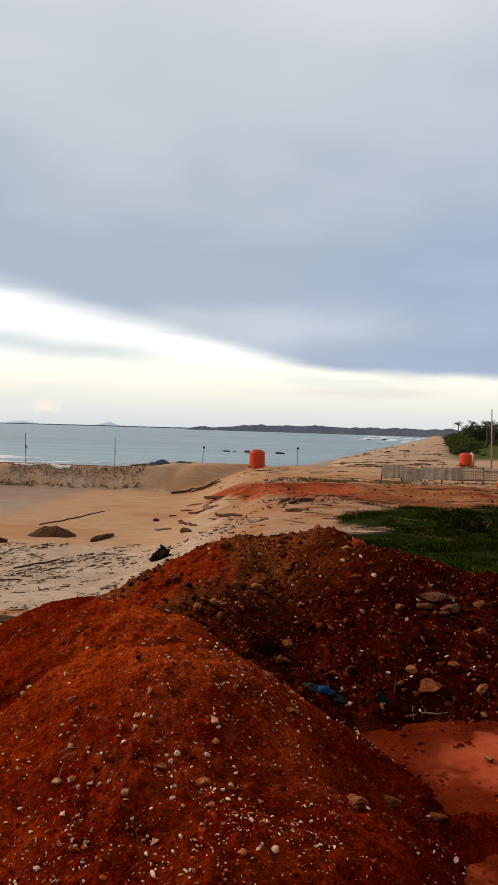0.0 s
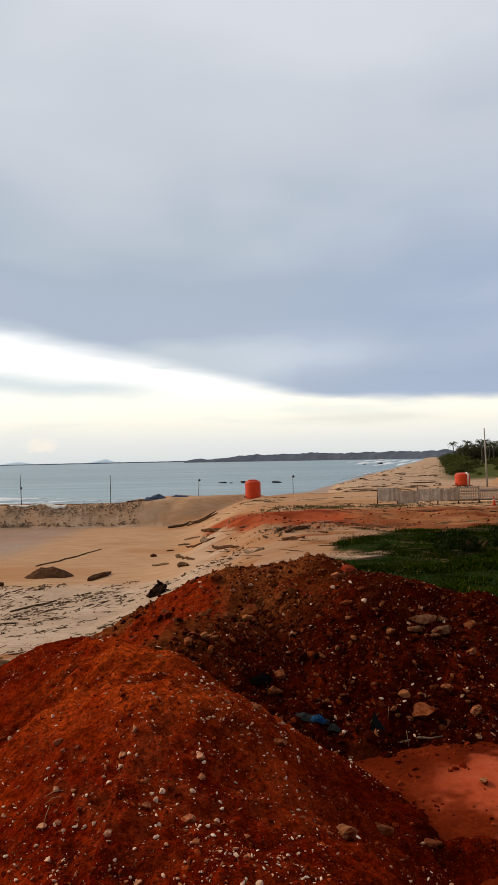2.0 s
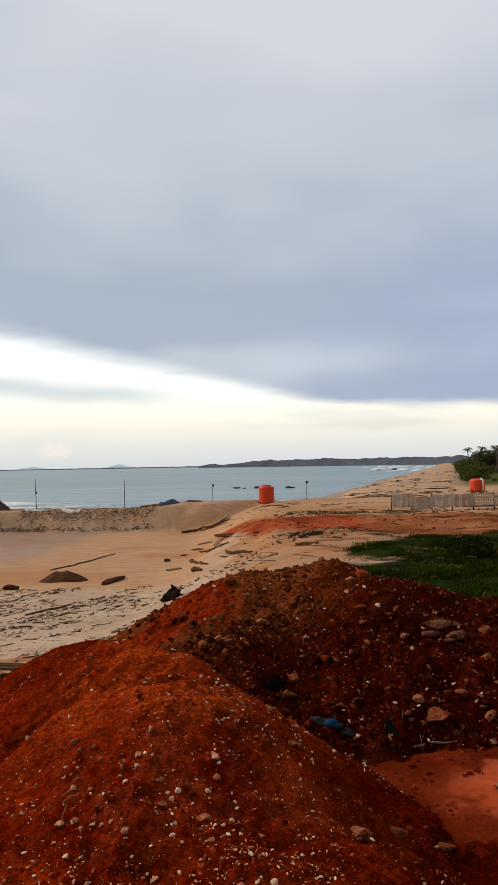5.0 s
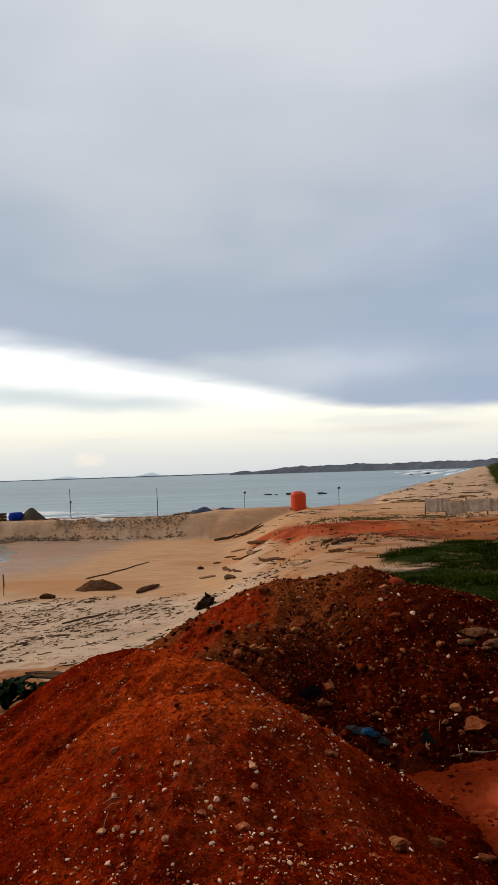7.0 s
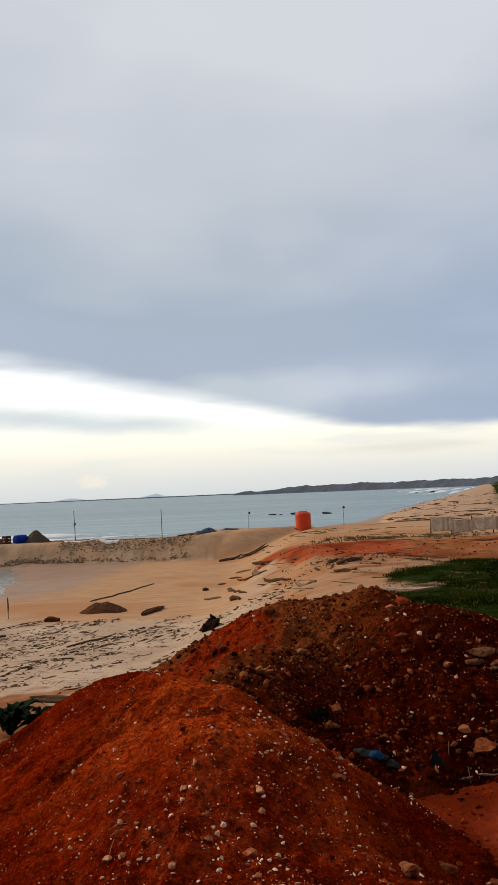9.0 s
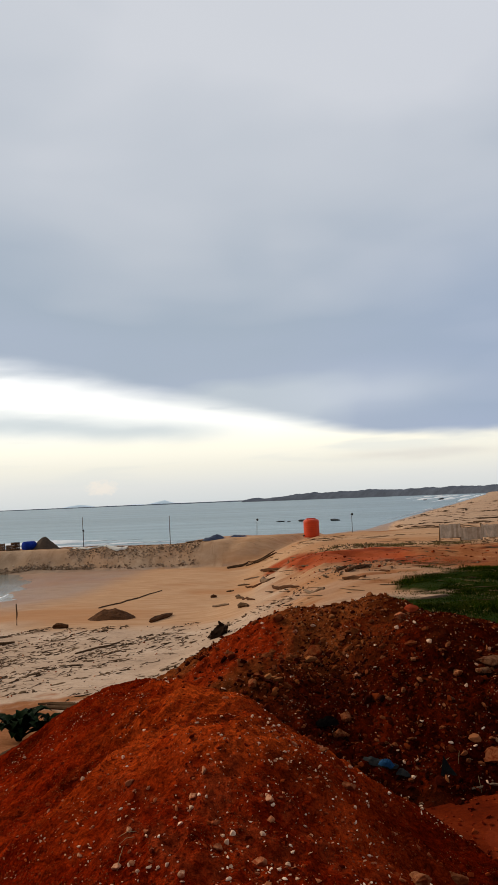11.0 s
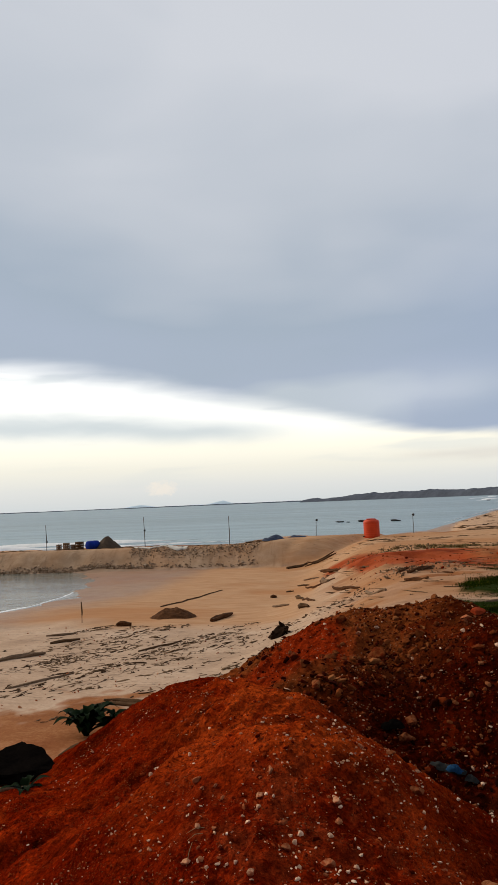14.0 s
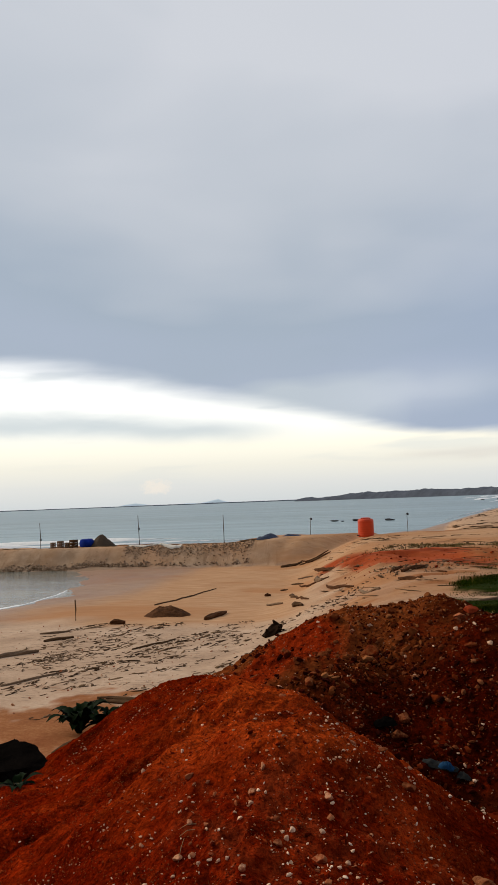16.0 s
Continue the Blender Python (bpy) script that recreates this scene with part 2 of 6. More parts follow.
def earth_height(x, y):
    z = heaps(x, y, EARTH, 0.10)
    rill = np.abs(wobble(x * 0.9 + 0.5 * y, y - 0.4 * x, 0.33, 61))
    # a washed-out furrow with a raised lip across the left flank, and two low ribs below the crest
    bend = 0.07 * wobble(x, y, 0.6, 63)
    d = (y - 4.35 - 0.66 * (x + 2.4)) / 1.2 + bend
    reach = step(x, -3.2, -2.4) * (1 - step(x, -1.25, -0.75))
    gully = reach * (np.exp(-(d / 0.11) ** 2) - 0.75 * np.exp(-((d + 0.24) / 0.13) ** 2))
    rib = np.exp(-((x + 1.18 - 0.35 * (y - 4.4) - bend) / 0.12) ** 2) * step(y, 3.5, 4.1) * (1 - step(y, 4.9, 5.5))
    rib = rib + 0.9 * np.exp(-((x + 0.42 + 0.25 * (y - 4.2) + bend) / 0.14) ** 2) * step(y, 3.3, 4.0) * (1 - step(y, 4.8, 5.4))
    # a long gentle apron runs down to the wet clay, with a small hump left standing in it
    out = foot(y) + 0.09 * rough(x, y, 0.45, 3, 66) - x
    apron = 0.685 + 0.46 * out - 0.32 * np.maximum(y - 4.2, 0) - 0.12 * np.maximum(3.0 - y, 0) - 1.1 * np.maximum(1.9 - y, 0)
    z = np.where(x > -0.6, np.logaddexp(z / 0.05, apron / 0.05) * 0.05, z)
    brow = 0.685 + 0.80 * out
    z = np.where(x > -0.6, -np.logaddexp(-z / 0.04, -brow / 0.04) * 0.04, z)
    hump = 0.70 - 0.45 * (np.sqrt(((x - 1.07) / 0.95) ** 2 + ((y - 3.64) / 0.70) ** 2 + 0.01) - 0.1)
    z = np.maximum(z, hump)
    return z + 0.05 * rough(x, y, 0.5, 2, 50) + 0.024 * rill - 0.10 * gully + 0.05 * rib + 0.019 * rough(x, y, 0.11, 3, 54, 0.7) - 0.02


def rubble_height(x, y):
    z = heaps(x, y, RUBBLE)
    top = 1 - 0.65 * step(z, 1.35, 1.6)
    return z + 0.045 * rough(x, y, 0.42, 2, 70) * top + 0.042 * np.abs(rough(x, y, 0.15, 3, 74, 0.6)) * top - 0.04


def surface(x, y):
    return np.maximum(np.maximum(ground_height(x, y), earth_height(x, y)), rubble_height(x, y))


# end of terrain

# ---------------------------------------------------------------- materials


def material(name):
    m = bpy.data.materials.new(name)
    m.use_nodes = True
    n = Nodes(m.node_tree)
    shader = n.add("ShaderNodeBsdfPrincipled")
    n.link(shader.outputs[0], n.add("ShaderNodeOutputMaterial").inputs[0])
    n.place = n.add("ShaderNodeTexCoord").outputs["Object"]
    n.shader = shader
    return m, n


def bump(n, value, strength, distance):
    node = n.add("ShaderNodeBump", i_0=strength, i_1=distance)
    n.link(value, node.inputs["Height"])
    n.link(node.outputs[0], n.shader.inputs["Normal"])


def plain(name, colour, roughness=0.7, metal=0.0, grain=8.0, spread=0.35, relief=0.25, depth=0.01, warp=0.0):
    """A surface with two scales of variation in tone and a fine relief."""
    m, n = material(name)
    big, small = n.noise(n.place, grain, 4, 0.6, warp), n.noise(n.place, grain * 7, 4, 0.6)
    tone = n.math("ADD", n.math("MULTIPLY", big, 0.65), n.math("MULTIPLY", small, 0.35))
    lo, hi = tuple(c * (1 - spread) for c in colour), tuple(min(c * (1 + spread), 0.95) for c in colour)
    n.link(n.ramp(tone, [(0.3, lo), (0.7, hi)]), n.shader.inputs["Base Color"])
    n.shader.inputs["Metallic"].default_value = metal
    n.shader.inputs["Specular IOR Level"].default_value = 0.25 if roughness < 0.6 else 0.06
    n.link(n.math("ADD", n.math("MULTIPLY", big, 0.25), roughness - 0.12), n.shader.inputs["Roughness"])
    bump(n, tone, relief, depth)
    return m


def varied(name, stops, roughness=0.85, grain=9.0, relief=0.4, depth=0.01, island=False, dirt=None):
    """Like plain, but each piece has a tone of its own from the stops."""
    m, n = material(name)
    if island:
        pick = n.add("ShaderNodeNewGeometry").outputs["Random Per Island"]
    else:
        pick = n.add("ShaderNodeObjectInfo").outputs["Random"]
    small = n.noise(n.place, grain, 5, 0.65)
    base = n.ramp(pick, stops)
    base = n.mix(1.0, base, n.ramp(small, [(0.25, (0.55, 0.53, 0.50)), (0.7, (1.15, 1.15, 1.15))]), "MULTIPLY")
    if dirt:
        base = n.mix(n.smooth(n.noise(n.place, grain * 0.8, 5, 0.7, 0.5), 0.42, 0.58, 0.0, 0.9), base, dirt)
    n.link(base, n.shader.inputs["Base Color"])
    n.shader.inputs["Roughness"].default_value = roughness
    n.shader.inputs["Specular IOR Level"].default_value = 0.03
    bump(n, small, relief, depth)
    return m


def attribute(n, name):
    return n.add("ShaderNodeAttribute", attr=name).outputs["Fac"]


def soil_tone(n, dark, mid, light, size):
    """Mottled earth: lumps, fine grit and paler dry flecks."""
    big = n.noise(n.place, size, 5, 0.6, 0.3)
    fine = n.noise(n.place, size * 14, 5, 0.7)
    tone = n.math("ADD", n.math("MULTIPLY", big, 0.6), n.math("MULTIPLY", fine, 0.4))
    return n.ramp(tone, [(0.30, dark), (0.5, mid), (0.68, light)]), fine, tone


def ground_material():
    m, n = material("beach_ground")
    sand, fine, tone = soil_tone(n, (0.34, 0.230, 0.158), (0.475, 0.332, 0.232), (0.58, 0.43, 0.315), 0.8)
    ripple = n.noise(n.scaled(n.place, 0.5, 2.4, 1.0), 1.6, 5, 0.6, 0.6)
    tan = n.ramp(ripple, [(0.3, (0.40, 0.215, 0.110)), (0.55, (0.48, 0.285, 0.160)), (0.75, (0.54, 0.345, 0.21))])
    tan = n.mix(n.smooth(n.noise(n.scaled(n.place, 0.5, 1.0, 1.0), 0.22, 3, 0.5, 0.4), 0.45, 0.65, 0.0, 0.65), tan, (0.40, 0.185, 0.080))
    red, _, _ = soil_tone(n, (0.055, 0.0055, 0.001), (0.12, 0.013, 0.0022), (0.20, 0.028, 0.006), 2.4)
    clay, _, _ = soil_tone(n, (0.29, 0.038, 0.011), (0.39, 0.065, 0.024), (0.46, 0.098, 0.045), 0.9)
    rust, _, _ = soil_tone(n, (0.20, 0.036, 0.011), (0.35, 0.064, 0.020), (0.43, 0.115, 0.045), 0.9)
    turf, _, _ = soil_tone(n, (0.006, 0.011, 0.001), (0.013, 0.024, 0.0015), (0.03, 0.033, 0.005), 1.6)
    litter = n.smooth(n.noise(n.scaled(n.place, 0.35, 1.8, 1.0), 5.0, 5, 0.7, 0.5), 0.57, 0.66)
    colour = n.mix(attribute(n, "tan"), sand, tan)
    colour = n.mix(n.math("MULTIPLY", litter, attribute(n, "litter")), colour, (0.13, 0.10, 0.07))
    colour = n.mix(attribute(n, "rust"), colour, rust)
    brown, _, _ = soil_tone(n, (0.17, 0.056, 0.019), (0.28, 0.105, 0.038), (0.42, 0.21, 0.098), 1.3)
    colour = n.mix(attribute(n, "soil"), colour, brown)
    colour = n.mix(attribute(n, "red"), colour, red)
    clay = n.mix(n.smooth(n.noise(n.place, 2.6, 5, 0.65, 0.6), 0.58, 0.68, 0.0, 0.8), clay, (0.11, 0.014, 0.004))
    crack = n.add("ShaderNodeTexVoronoi")
    crack.feature = "DISTANCE_TO_EDGE"
    n.link(n.place, crack.inputs["Vector"])
    crack.inputs["Scale"].default_value = 9.0
    split = n.math("MULTIPLY", n.smooth(crack.outputs["Distance"], 0.035, 0.010), n.smooth(n.noise(n.place, 2.3, 4, 0.7), 0.57, 0.63))
    clay = n.mix(n.math("MULTIPLY", split, 0.8), clay, (0.07, 0.010, 0.003))
    colour = n.mix(attribute(n, "clay"), colour, clay)
    colour = n.mix(attribute(n, "turf"), colour, turf)
    field, _, _ = soil_tone(n, (0.030, 0.038, 0.008), (0.065, 0.075, 0.014), (0.13, 0.10, 0.03), 0.25)
    colour = n.mix(attribute(n, "meadow"), colour, field)
    bank, _, _ = soil_tone(n, (0.22, 0.14, 0.085), (0.38, 0.26, 0.170), (0.52, 0.38, 0.27), 1.4)
    runs = n.noise(n.scaled(n.place, 2.2, 0.25, 0.5), 1.0, 5, 0.7, 0.3)
    bank = n.mix(n.smooth(runs, 0.50, 0.66, 0.0, 0.65), bank, (0.20, 0.13, 0.082))
    colour = n.mix(attribute(n, "bank"), colour, bank)
    wet = attribute(n, "wet")
    colour = n.mix(n.math("MULTIPLY", wet, 0.62), colour, n.mix(1.0, colour, (0.42, 0.38, 0.36), "MULTIPLY"))
    n.link(colour, n.shader.inputs["Base Color"])
    n.link(n.math("SUBTRACT", 0.97, n.math("MULTIPLY", wet, 0.45)), n.shader.inputs["Roughness"])
    n.link(n.math("MULTIPLY_ADD", wet, 0.35, 0.02), n.shader.inputs["Specular IOR Level"])
    bump(n, tone, 0.6, 0.05)
    return m


def earth_material():
    m, n = material("red_earth")
    base, fine, tone = soil_tone(n, (0.072, 0.0040, 0.0008), (0.215, 0.0135, 0.0015), (0.37, 0.034, 0.0045), 2.6)
    patch = n.noise(n.scaled(n.place, 1.0, 1.0, 0.6), 1.5, 4, 0.6, 0.8)
    grit = n.noise(n.place, 55.0, 4, 0.75, 0.4)
    crumb = n.noise(n.place, 17.0, 5, 0.7, 0.6)
    base = n.mix(n.smooth(patch, 0.50, 0.66, 0.0, 0.6), base, (0.36, 0.041, 0.0058))
    # dry dusty crest, its light painted into the colour, and a pinker scree of fine stone
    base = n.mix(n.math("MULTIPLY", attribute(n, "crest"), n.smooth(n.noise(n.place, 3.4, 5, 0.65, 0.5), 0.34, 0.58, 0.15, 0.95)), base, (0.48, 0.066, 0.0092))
    base = n.mix(n.math("MULTIPLY", attribute(n, "scree"), n.smooth(n.noise(n.place, 4.6, 5, 0.7, 0.5), 0.46, 0.62, 0.0, 0.55)), base, (0.37, 0.058, 0.016))
    base = n.mix(n.smooth(patch, 0.46, 0.34, 0.0, 0.7), base, (0.055, 0.0055, 0.0013))
    base = n.mix(1.0, base, n.ramp(crumb, [(0.32, (0.45, 0.38, 0.34)), (0.5, (1.0, 1.0, 1.0)), (0.68, (1.5, 1.5, 1.45))]), "MULTIPLY")
    base = n.mix(1.0, base, n.ramp(grit, [(0.34, (0.45, 0.36, 0.32)), (0.5, (1.0, 1.0, 1.0)), (0.66, (1.6, 1.55, 1.5))]), "MULTIPLY")
    speck = n.add("ShaderNodeTexVoronoi")
    n.link(n.place, speck.inputs["Vector"])
    speck.inputs["Scale"].default_value = 70.0
    clusters = n.smooth(n.noise(n.place, 5.0, 5, 0.75), 0.48, 0.60)
    dots = n.math("MULTIPLY", n.smooth(speck.outputs["Distance"], 0.34, 0.18), clusters)
    # dampness beside the clay and the mound's painted-in shade, darkened together
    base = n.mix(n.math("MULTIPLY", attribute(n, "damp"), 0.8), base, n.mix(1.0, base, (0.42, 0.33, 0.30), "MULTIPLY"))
    base = n.mix(n.math("MULTIPLY", dots, 0.55), base, n.mix(n.noise(n.place, 90.0, 1, 0.5), (0.10, 0.010, 0.002), (0.50, 0.21, 0.095)))
    n.link(base, n.shader.inputs["Base Color"])
    n.shader.inputs["Roughness"].default_value = 0.95
    n.shader.inputs["Specular IOR Level"].default_value = 0.0
    bump(n, n.math("ADD", n.math("MULTIPLY_ADD", grit, 0.5, n.math("MULTIPLY_ADD", crumb, 0.8, tone)), n.math("MULTIPLY", dots, 0.35)), 1.0, 0.045)
    return m


def rubble_material():
    m, n = material("dark_rubble")
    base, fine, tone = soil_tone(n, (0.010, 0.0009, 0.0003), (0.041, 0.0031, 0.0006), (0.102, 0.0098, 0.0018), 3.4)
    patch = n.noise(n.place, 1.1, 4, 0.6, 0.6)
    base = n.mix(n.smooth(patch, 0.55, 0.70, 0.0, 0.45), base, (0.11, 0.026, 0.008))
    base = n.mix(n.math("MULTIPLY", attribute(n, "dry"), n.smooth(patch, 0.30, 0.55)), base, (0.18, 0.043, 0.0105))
    base = n.mix(n.smooth(n.noise(n.place, 1.9, 4, 0.65, 0.7), 0.54, 0.66, 0.0, 0.75), base, (0.125, 0.012, 0.002))
    base = n.mix(attribute(n, "red"), base, n.ramp(fine, [(0.3, (0.12, 0.010, 0.0016)), (0.6, (0.27, 0.026, 0.0045))]))
    crumb = n.noise(n.place, 14.0, 5, 0.7, 0.5)
    base = n.mix(1.0, base, n.ramp(crumb, [(0.34, (0.40, 0.36, 0.34)), (0.5, (1.0, 1.0, 1.0)), (0.66, (1.5, 1.55, 1.55))]), "MULTIPLY")
    speck = n.add("ShaderNodeTexVoronoi")
    n.link(n.place, speck.inputs["Vector"])
    speck.inputs["Scale"].default_value = 30.0
    dots = n.math("MULTIPLY", n.smooth(speck.outputs["Distance"], 0.26, 0.14), n.smooth(n.noise(n.place, 9.0, 3, 0.6), 0.50, 0.60))
    base = n.mix(n.math("MULTIPLY", dots, 0.6), base, (0.33, 0.19, 0.12))
    n.link(base, n.shader.inputs["Base Color"])
    n.shader.inputs["Roughness"].default_value = 0.95
    n.shader.inputs["Specular IOR Level"].default_value = 0.0
    bump(n, n.math("MULTIPLY_ADD", crumb, 0.9, tone), 1.0, 0.05)
    return m


def water_material(name, colour, size, strength, roughness):
    m, n = material(name)
    swell = n.noise(n.scaled(n.place, 0.35, 1.0, 1.0), size, 6, 0.62, 0.4)
    n.shader.inputs["Base Color"].default_value = (*colour, 1)
    n.shader.inputs["Roughness"].default_value = roughness
    n.shader.inputs["IOR"].default_value = 1.33
    patch = n.noise(n.scaled(n.place, 0.006, 0.03, 1.0), 1.0, 4, 0.6)
    lines = n.noise(n.scaled(n.place, 0.02, 0.22, 1.0), 1.0, 5, 0.7, 0.5)
    tint = n.mix(n.smooth(patch, 0.4, 0.65), colour, tuple(c * 1.25 for c in colour))
    tint = n.mix(1.0, tint, n.ramp(lines, [(0.32, (0.66, 0.70, 0.74)), (0.5, (1.0, 1.0, 1.0)), (0.68, (1.32, 1.28, 1.24))]), "MULTIPLY")
    n.link(tint, n.shader.inputs["Base Color"])
    bump(n, swell, strength, 0.35)
    return m


SAND = ground_material()
EARTH_MAT, RUBBLE_MAT = earth_material(), rubble_material()
SEA_MAT = water_material("sea_water", (0.19, 0.27, 0.305), 0.55, 1.0, 0.36)
POOL_MAT = water_material("pool_water", (0.20, 0.21, 0.19), 1.8, 0.18, 0.06)
FOAM = plain("sea_foam", (0.85, 0.87, 0.88), 0.8, 0, 1.5, 0.1, 0.5, 0.05)
ORANGE = plain("orange_plastic", (0.60, 0.060, 0.014), 0.45, 0, 2.5, 0.14, 0.08, 0.004)
ORANGE_DARK = plain("dark_orange_plastic", (0.50, 0.04, 0.012), 0.45, 0, 2.5, 0.14, 0.08, 0.004)
PALE_PIPE = plain("pale_plastic", (0.75, 0.70, 0.62), 0.5)
CONCRETE = plain("weathered_concrete", (0.36, 0.33, 0.29), 0.9, 0, 3.0, 0.3, 0.4, 0.01)
ZINC = plain("zinc_sheet", (0.50, 0.54, 0.68), 0.5, 0.0, 1.8, 0.22, 0.08, 0.002)
GREY_WOOD = plain("grey_driftwood", (0.19, 0.125, 0.08), 0.9, 0, 6.0, 0.45, 0.6, 0.01)
DARK_WOOD = plain("dark_driftwood", (0.090, 0.050, 0.025), 0.9, 0, 6.0, 0.5, 0.7, 0.015)
BROWN_WOOD = plain("rotten_brown_wood", (0.085, 0.036, 0.015), 0.95, 0, 9.0, 0.6, 0.9, 0.03)
ROTTEN = plain("black_rotten_wood", (0.022, 0.011, 0.006), 0.98, 0, 9.0, 0.6, 0.9, 0.03)
CHARRED = plain("blackened_wood", (0.005, 0.004, 0.0035), 0.98, 0, 6.0, 0.5, 0.8, 0.02)
CHARRED.node_tree.nodes["Principled BSDF"].inputs["Specular IOR Level"].default_value = 0.0
FENCE_MAT = varied("weathered_fence", [(0.0, (0.46, 0.36, 0.27)), (0.5, (0.60, 0.50, 0.40)), (1.0, (0.72, 0.62, 0.51))], 0.9, 4.0)
IRON = plain("dull_iron", (0.05, 0.05, 0.05), 0.6, 0.6)
BLUE_TARP = plain("blue_tarpaulin", (0.008, 0.032, 0.28), 0.8, 0, 2.0, 0.3, 0.4, 0.03)
DARK_TARP = plain("dark_blue_tarpaulin", (0.022, 0.035, 0.075), 0.55, 0, 2.0, 0.35, 0.4, 0.03)
WHITE_SACK = plain("white_sack", (0.66, 0.62, 0.55), 0.8, 0, 3.0, 0.15, 0.4, 0.02)
GRAVEL = plain("grey_gravel", (0.085, 0.062, 0.045), 0.95, 0, 12.0, 0.4, 0.8, 0.03)
SEA_ROCK = plain("wet_dark_rock", (0.035, 0.034, 0.034), 0.6, 0, 0.6, 0.4, 0.6, 0.1)
# bluish grey of the distant woods has the haze mixed into its colour
FAR_WOOD = plain("far_woodland_hazed", (0.085, 0.100, 0.130), 1.0, 0, 0.05, 0.35, 0.5, 1.0)
# haze over the far islands is put into pale colour and a glow
FAR_ISLE = plain("far_island_haze_glow", (0.42, 0.48, 0.52), 1.0, 0, 0.01, 0.08, 0.1, 1.0)
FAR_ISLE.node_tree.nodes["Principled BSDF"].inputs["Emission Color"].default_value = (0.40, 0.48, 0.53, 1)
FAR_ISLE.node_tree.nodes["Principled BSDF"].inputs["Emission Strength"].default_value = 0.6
PEBBLE = varied("pale_pebbles", [(0.0, (0.26, 0.045, 0.013)), (0.25, (0.46, 0.15, 0.062)), (0.5, (0.66, 0.34, 0.19)), (0.75, (0.84, 0.55, 0.37)), (1.0, (0.92, 0.74, 0.58))], 0.85, 30.0, 0.4, 0.004, True)
CLOD = varied("earth_clods", [(0.0, (0.08, 0.006, 0.001)), (0.6, (0.22, 0.020, 0.003)), (1.0, (0.38, 0.066, 0.015))], 0.95, 22.0, 0.5, 0.008, True)
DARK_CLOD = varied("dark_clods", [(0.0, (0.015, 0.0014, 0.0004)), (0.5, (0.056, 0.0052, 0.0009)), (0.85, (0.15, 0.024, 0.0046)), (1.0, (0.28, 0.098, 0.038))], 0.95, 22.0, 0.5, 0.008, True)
BROWN_CLOD = varied("brown_lumps", [(0.0, (0.13, 0.030, 0.0075)), (0.7, (0.21, 0.058, 0.017)), (1.0, (0.27, 0.095, 0.034))], 0.95, 18.0, 0.6, 0.01, dirt=(0.12, 0.013, 0.002))
DRY_CLOD = varied("dry_brown_clods", [(0.0, (0.10, 0.019, 0.0045)), (0.7, (0.22, 0.058, 0.015)), (1.0, (0.31, 0.12, 0.043))], 0.95, 18.0, 0.6, 0.01, True)
RUBBLE_STONE = varied("rubble_stones", [(0.0, (0.14, 0.032, 0.010)), (0.5, (0.24, 0.088, 0.034)), (0.8, (0.38, 0.19, 0.095)), (1.0, (0.56, 0.36, 0.22))], 0.92, 18.0, 0.6, 0.01, False, (0.10, 0.014, 0.003))
EARTH_STONE = varied("earth_stones", [(0.0, (0.26, 0.045, 0.013)), (0.5, (0.44, 0.135, 0.055)), (0.85, (0.60, 0.30, 0.165)), (1.0, (0.82, 0.58, 0.42))], 0.9, 26.0, 0.5, 0.008, False, (0.22, 0.024, 0.005))
BROWN_STONE = varied("brown_rubble", [(0.0, (0.10, 0.06, 0.035)), (0.6, (0.22, 0.14, 0.085)), (1.0, (0.36, 0.26, 0.17))], 0.9, 8.0, 0.6, 0.02, True)
WEED = varied("dry_weeds", [(0.0, (0.07, 0.055, 0.018)), (0.6, (0.15, 0.115, 0.04)), (1.0, (0.32, 0.22, 0.10))], 0.85, 6.0, 0.1, 0.002, True)
PALE_POLE = plain("bleached_pole", (0.20, 0.18, 0.16), 0.9, 0, 6.0, 0.3, 0.3, 0.005)
STONE = varied("broken_stone", [(0.0, (0.19, 0.050, 0.017)), (0.5, (0.29, 0.096, 0.037)), (1.0, (0.42, 0.175, 0.078))], 0.9, 16.0, 0.6, 0.012, dirt=(0.10, 0.014, 0.003))
WHITE_STONE = varied("white_stone", [(0.0, (0.70, 0.42, 0.27)), (1.0, (0.88, 0.64, 0.47))], 0.9, 20.0, 0.5, 0.008)
RED_STONE = varied("red_clay_lump", [(0.0, (0.34, 0.045, 0.016)), (1.0, (0.40, 0.06, 0.02))], 0.9, 20.0, 0.5, 0.008)
BANK_STONE = varied("bank_stones", [(0.0, (0.17, 0.11, 0.065)), (0.5, (0.32, 0.22, 0.145)), (1.0, (0.52, 0.39, 0.28))], 0.9, 8.0, 0.6, 0.02, True)
LITTER = varied("beach_litter", [(0.0, (0.045, 0.027, 0.015)), (0.6, (0.13, 0.075, 0.042)), (1.0, (0.28, 0.18, 0.10))], 0.9, 14.0, 0.4, 0.01, True)
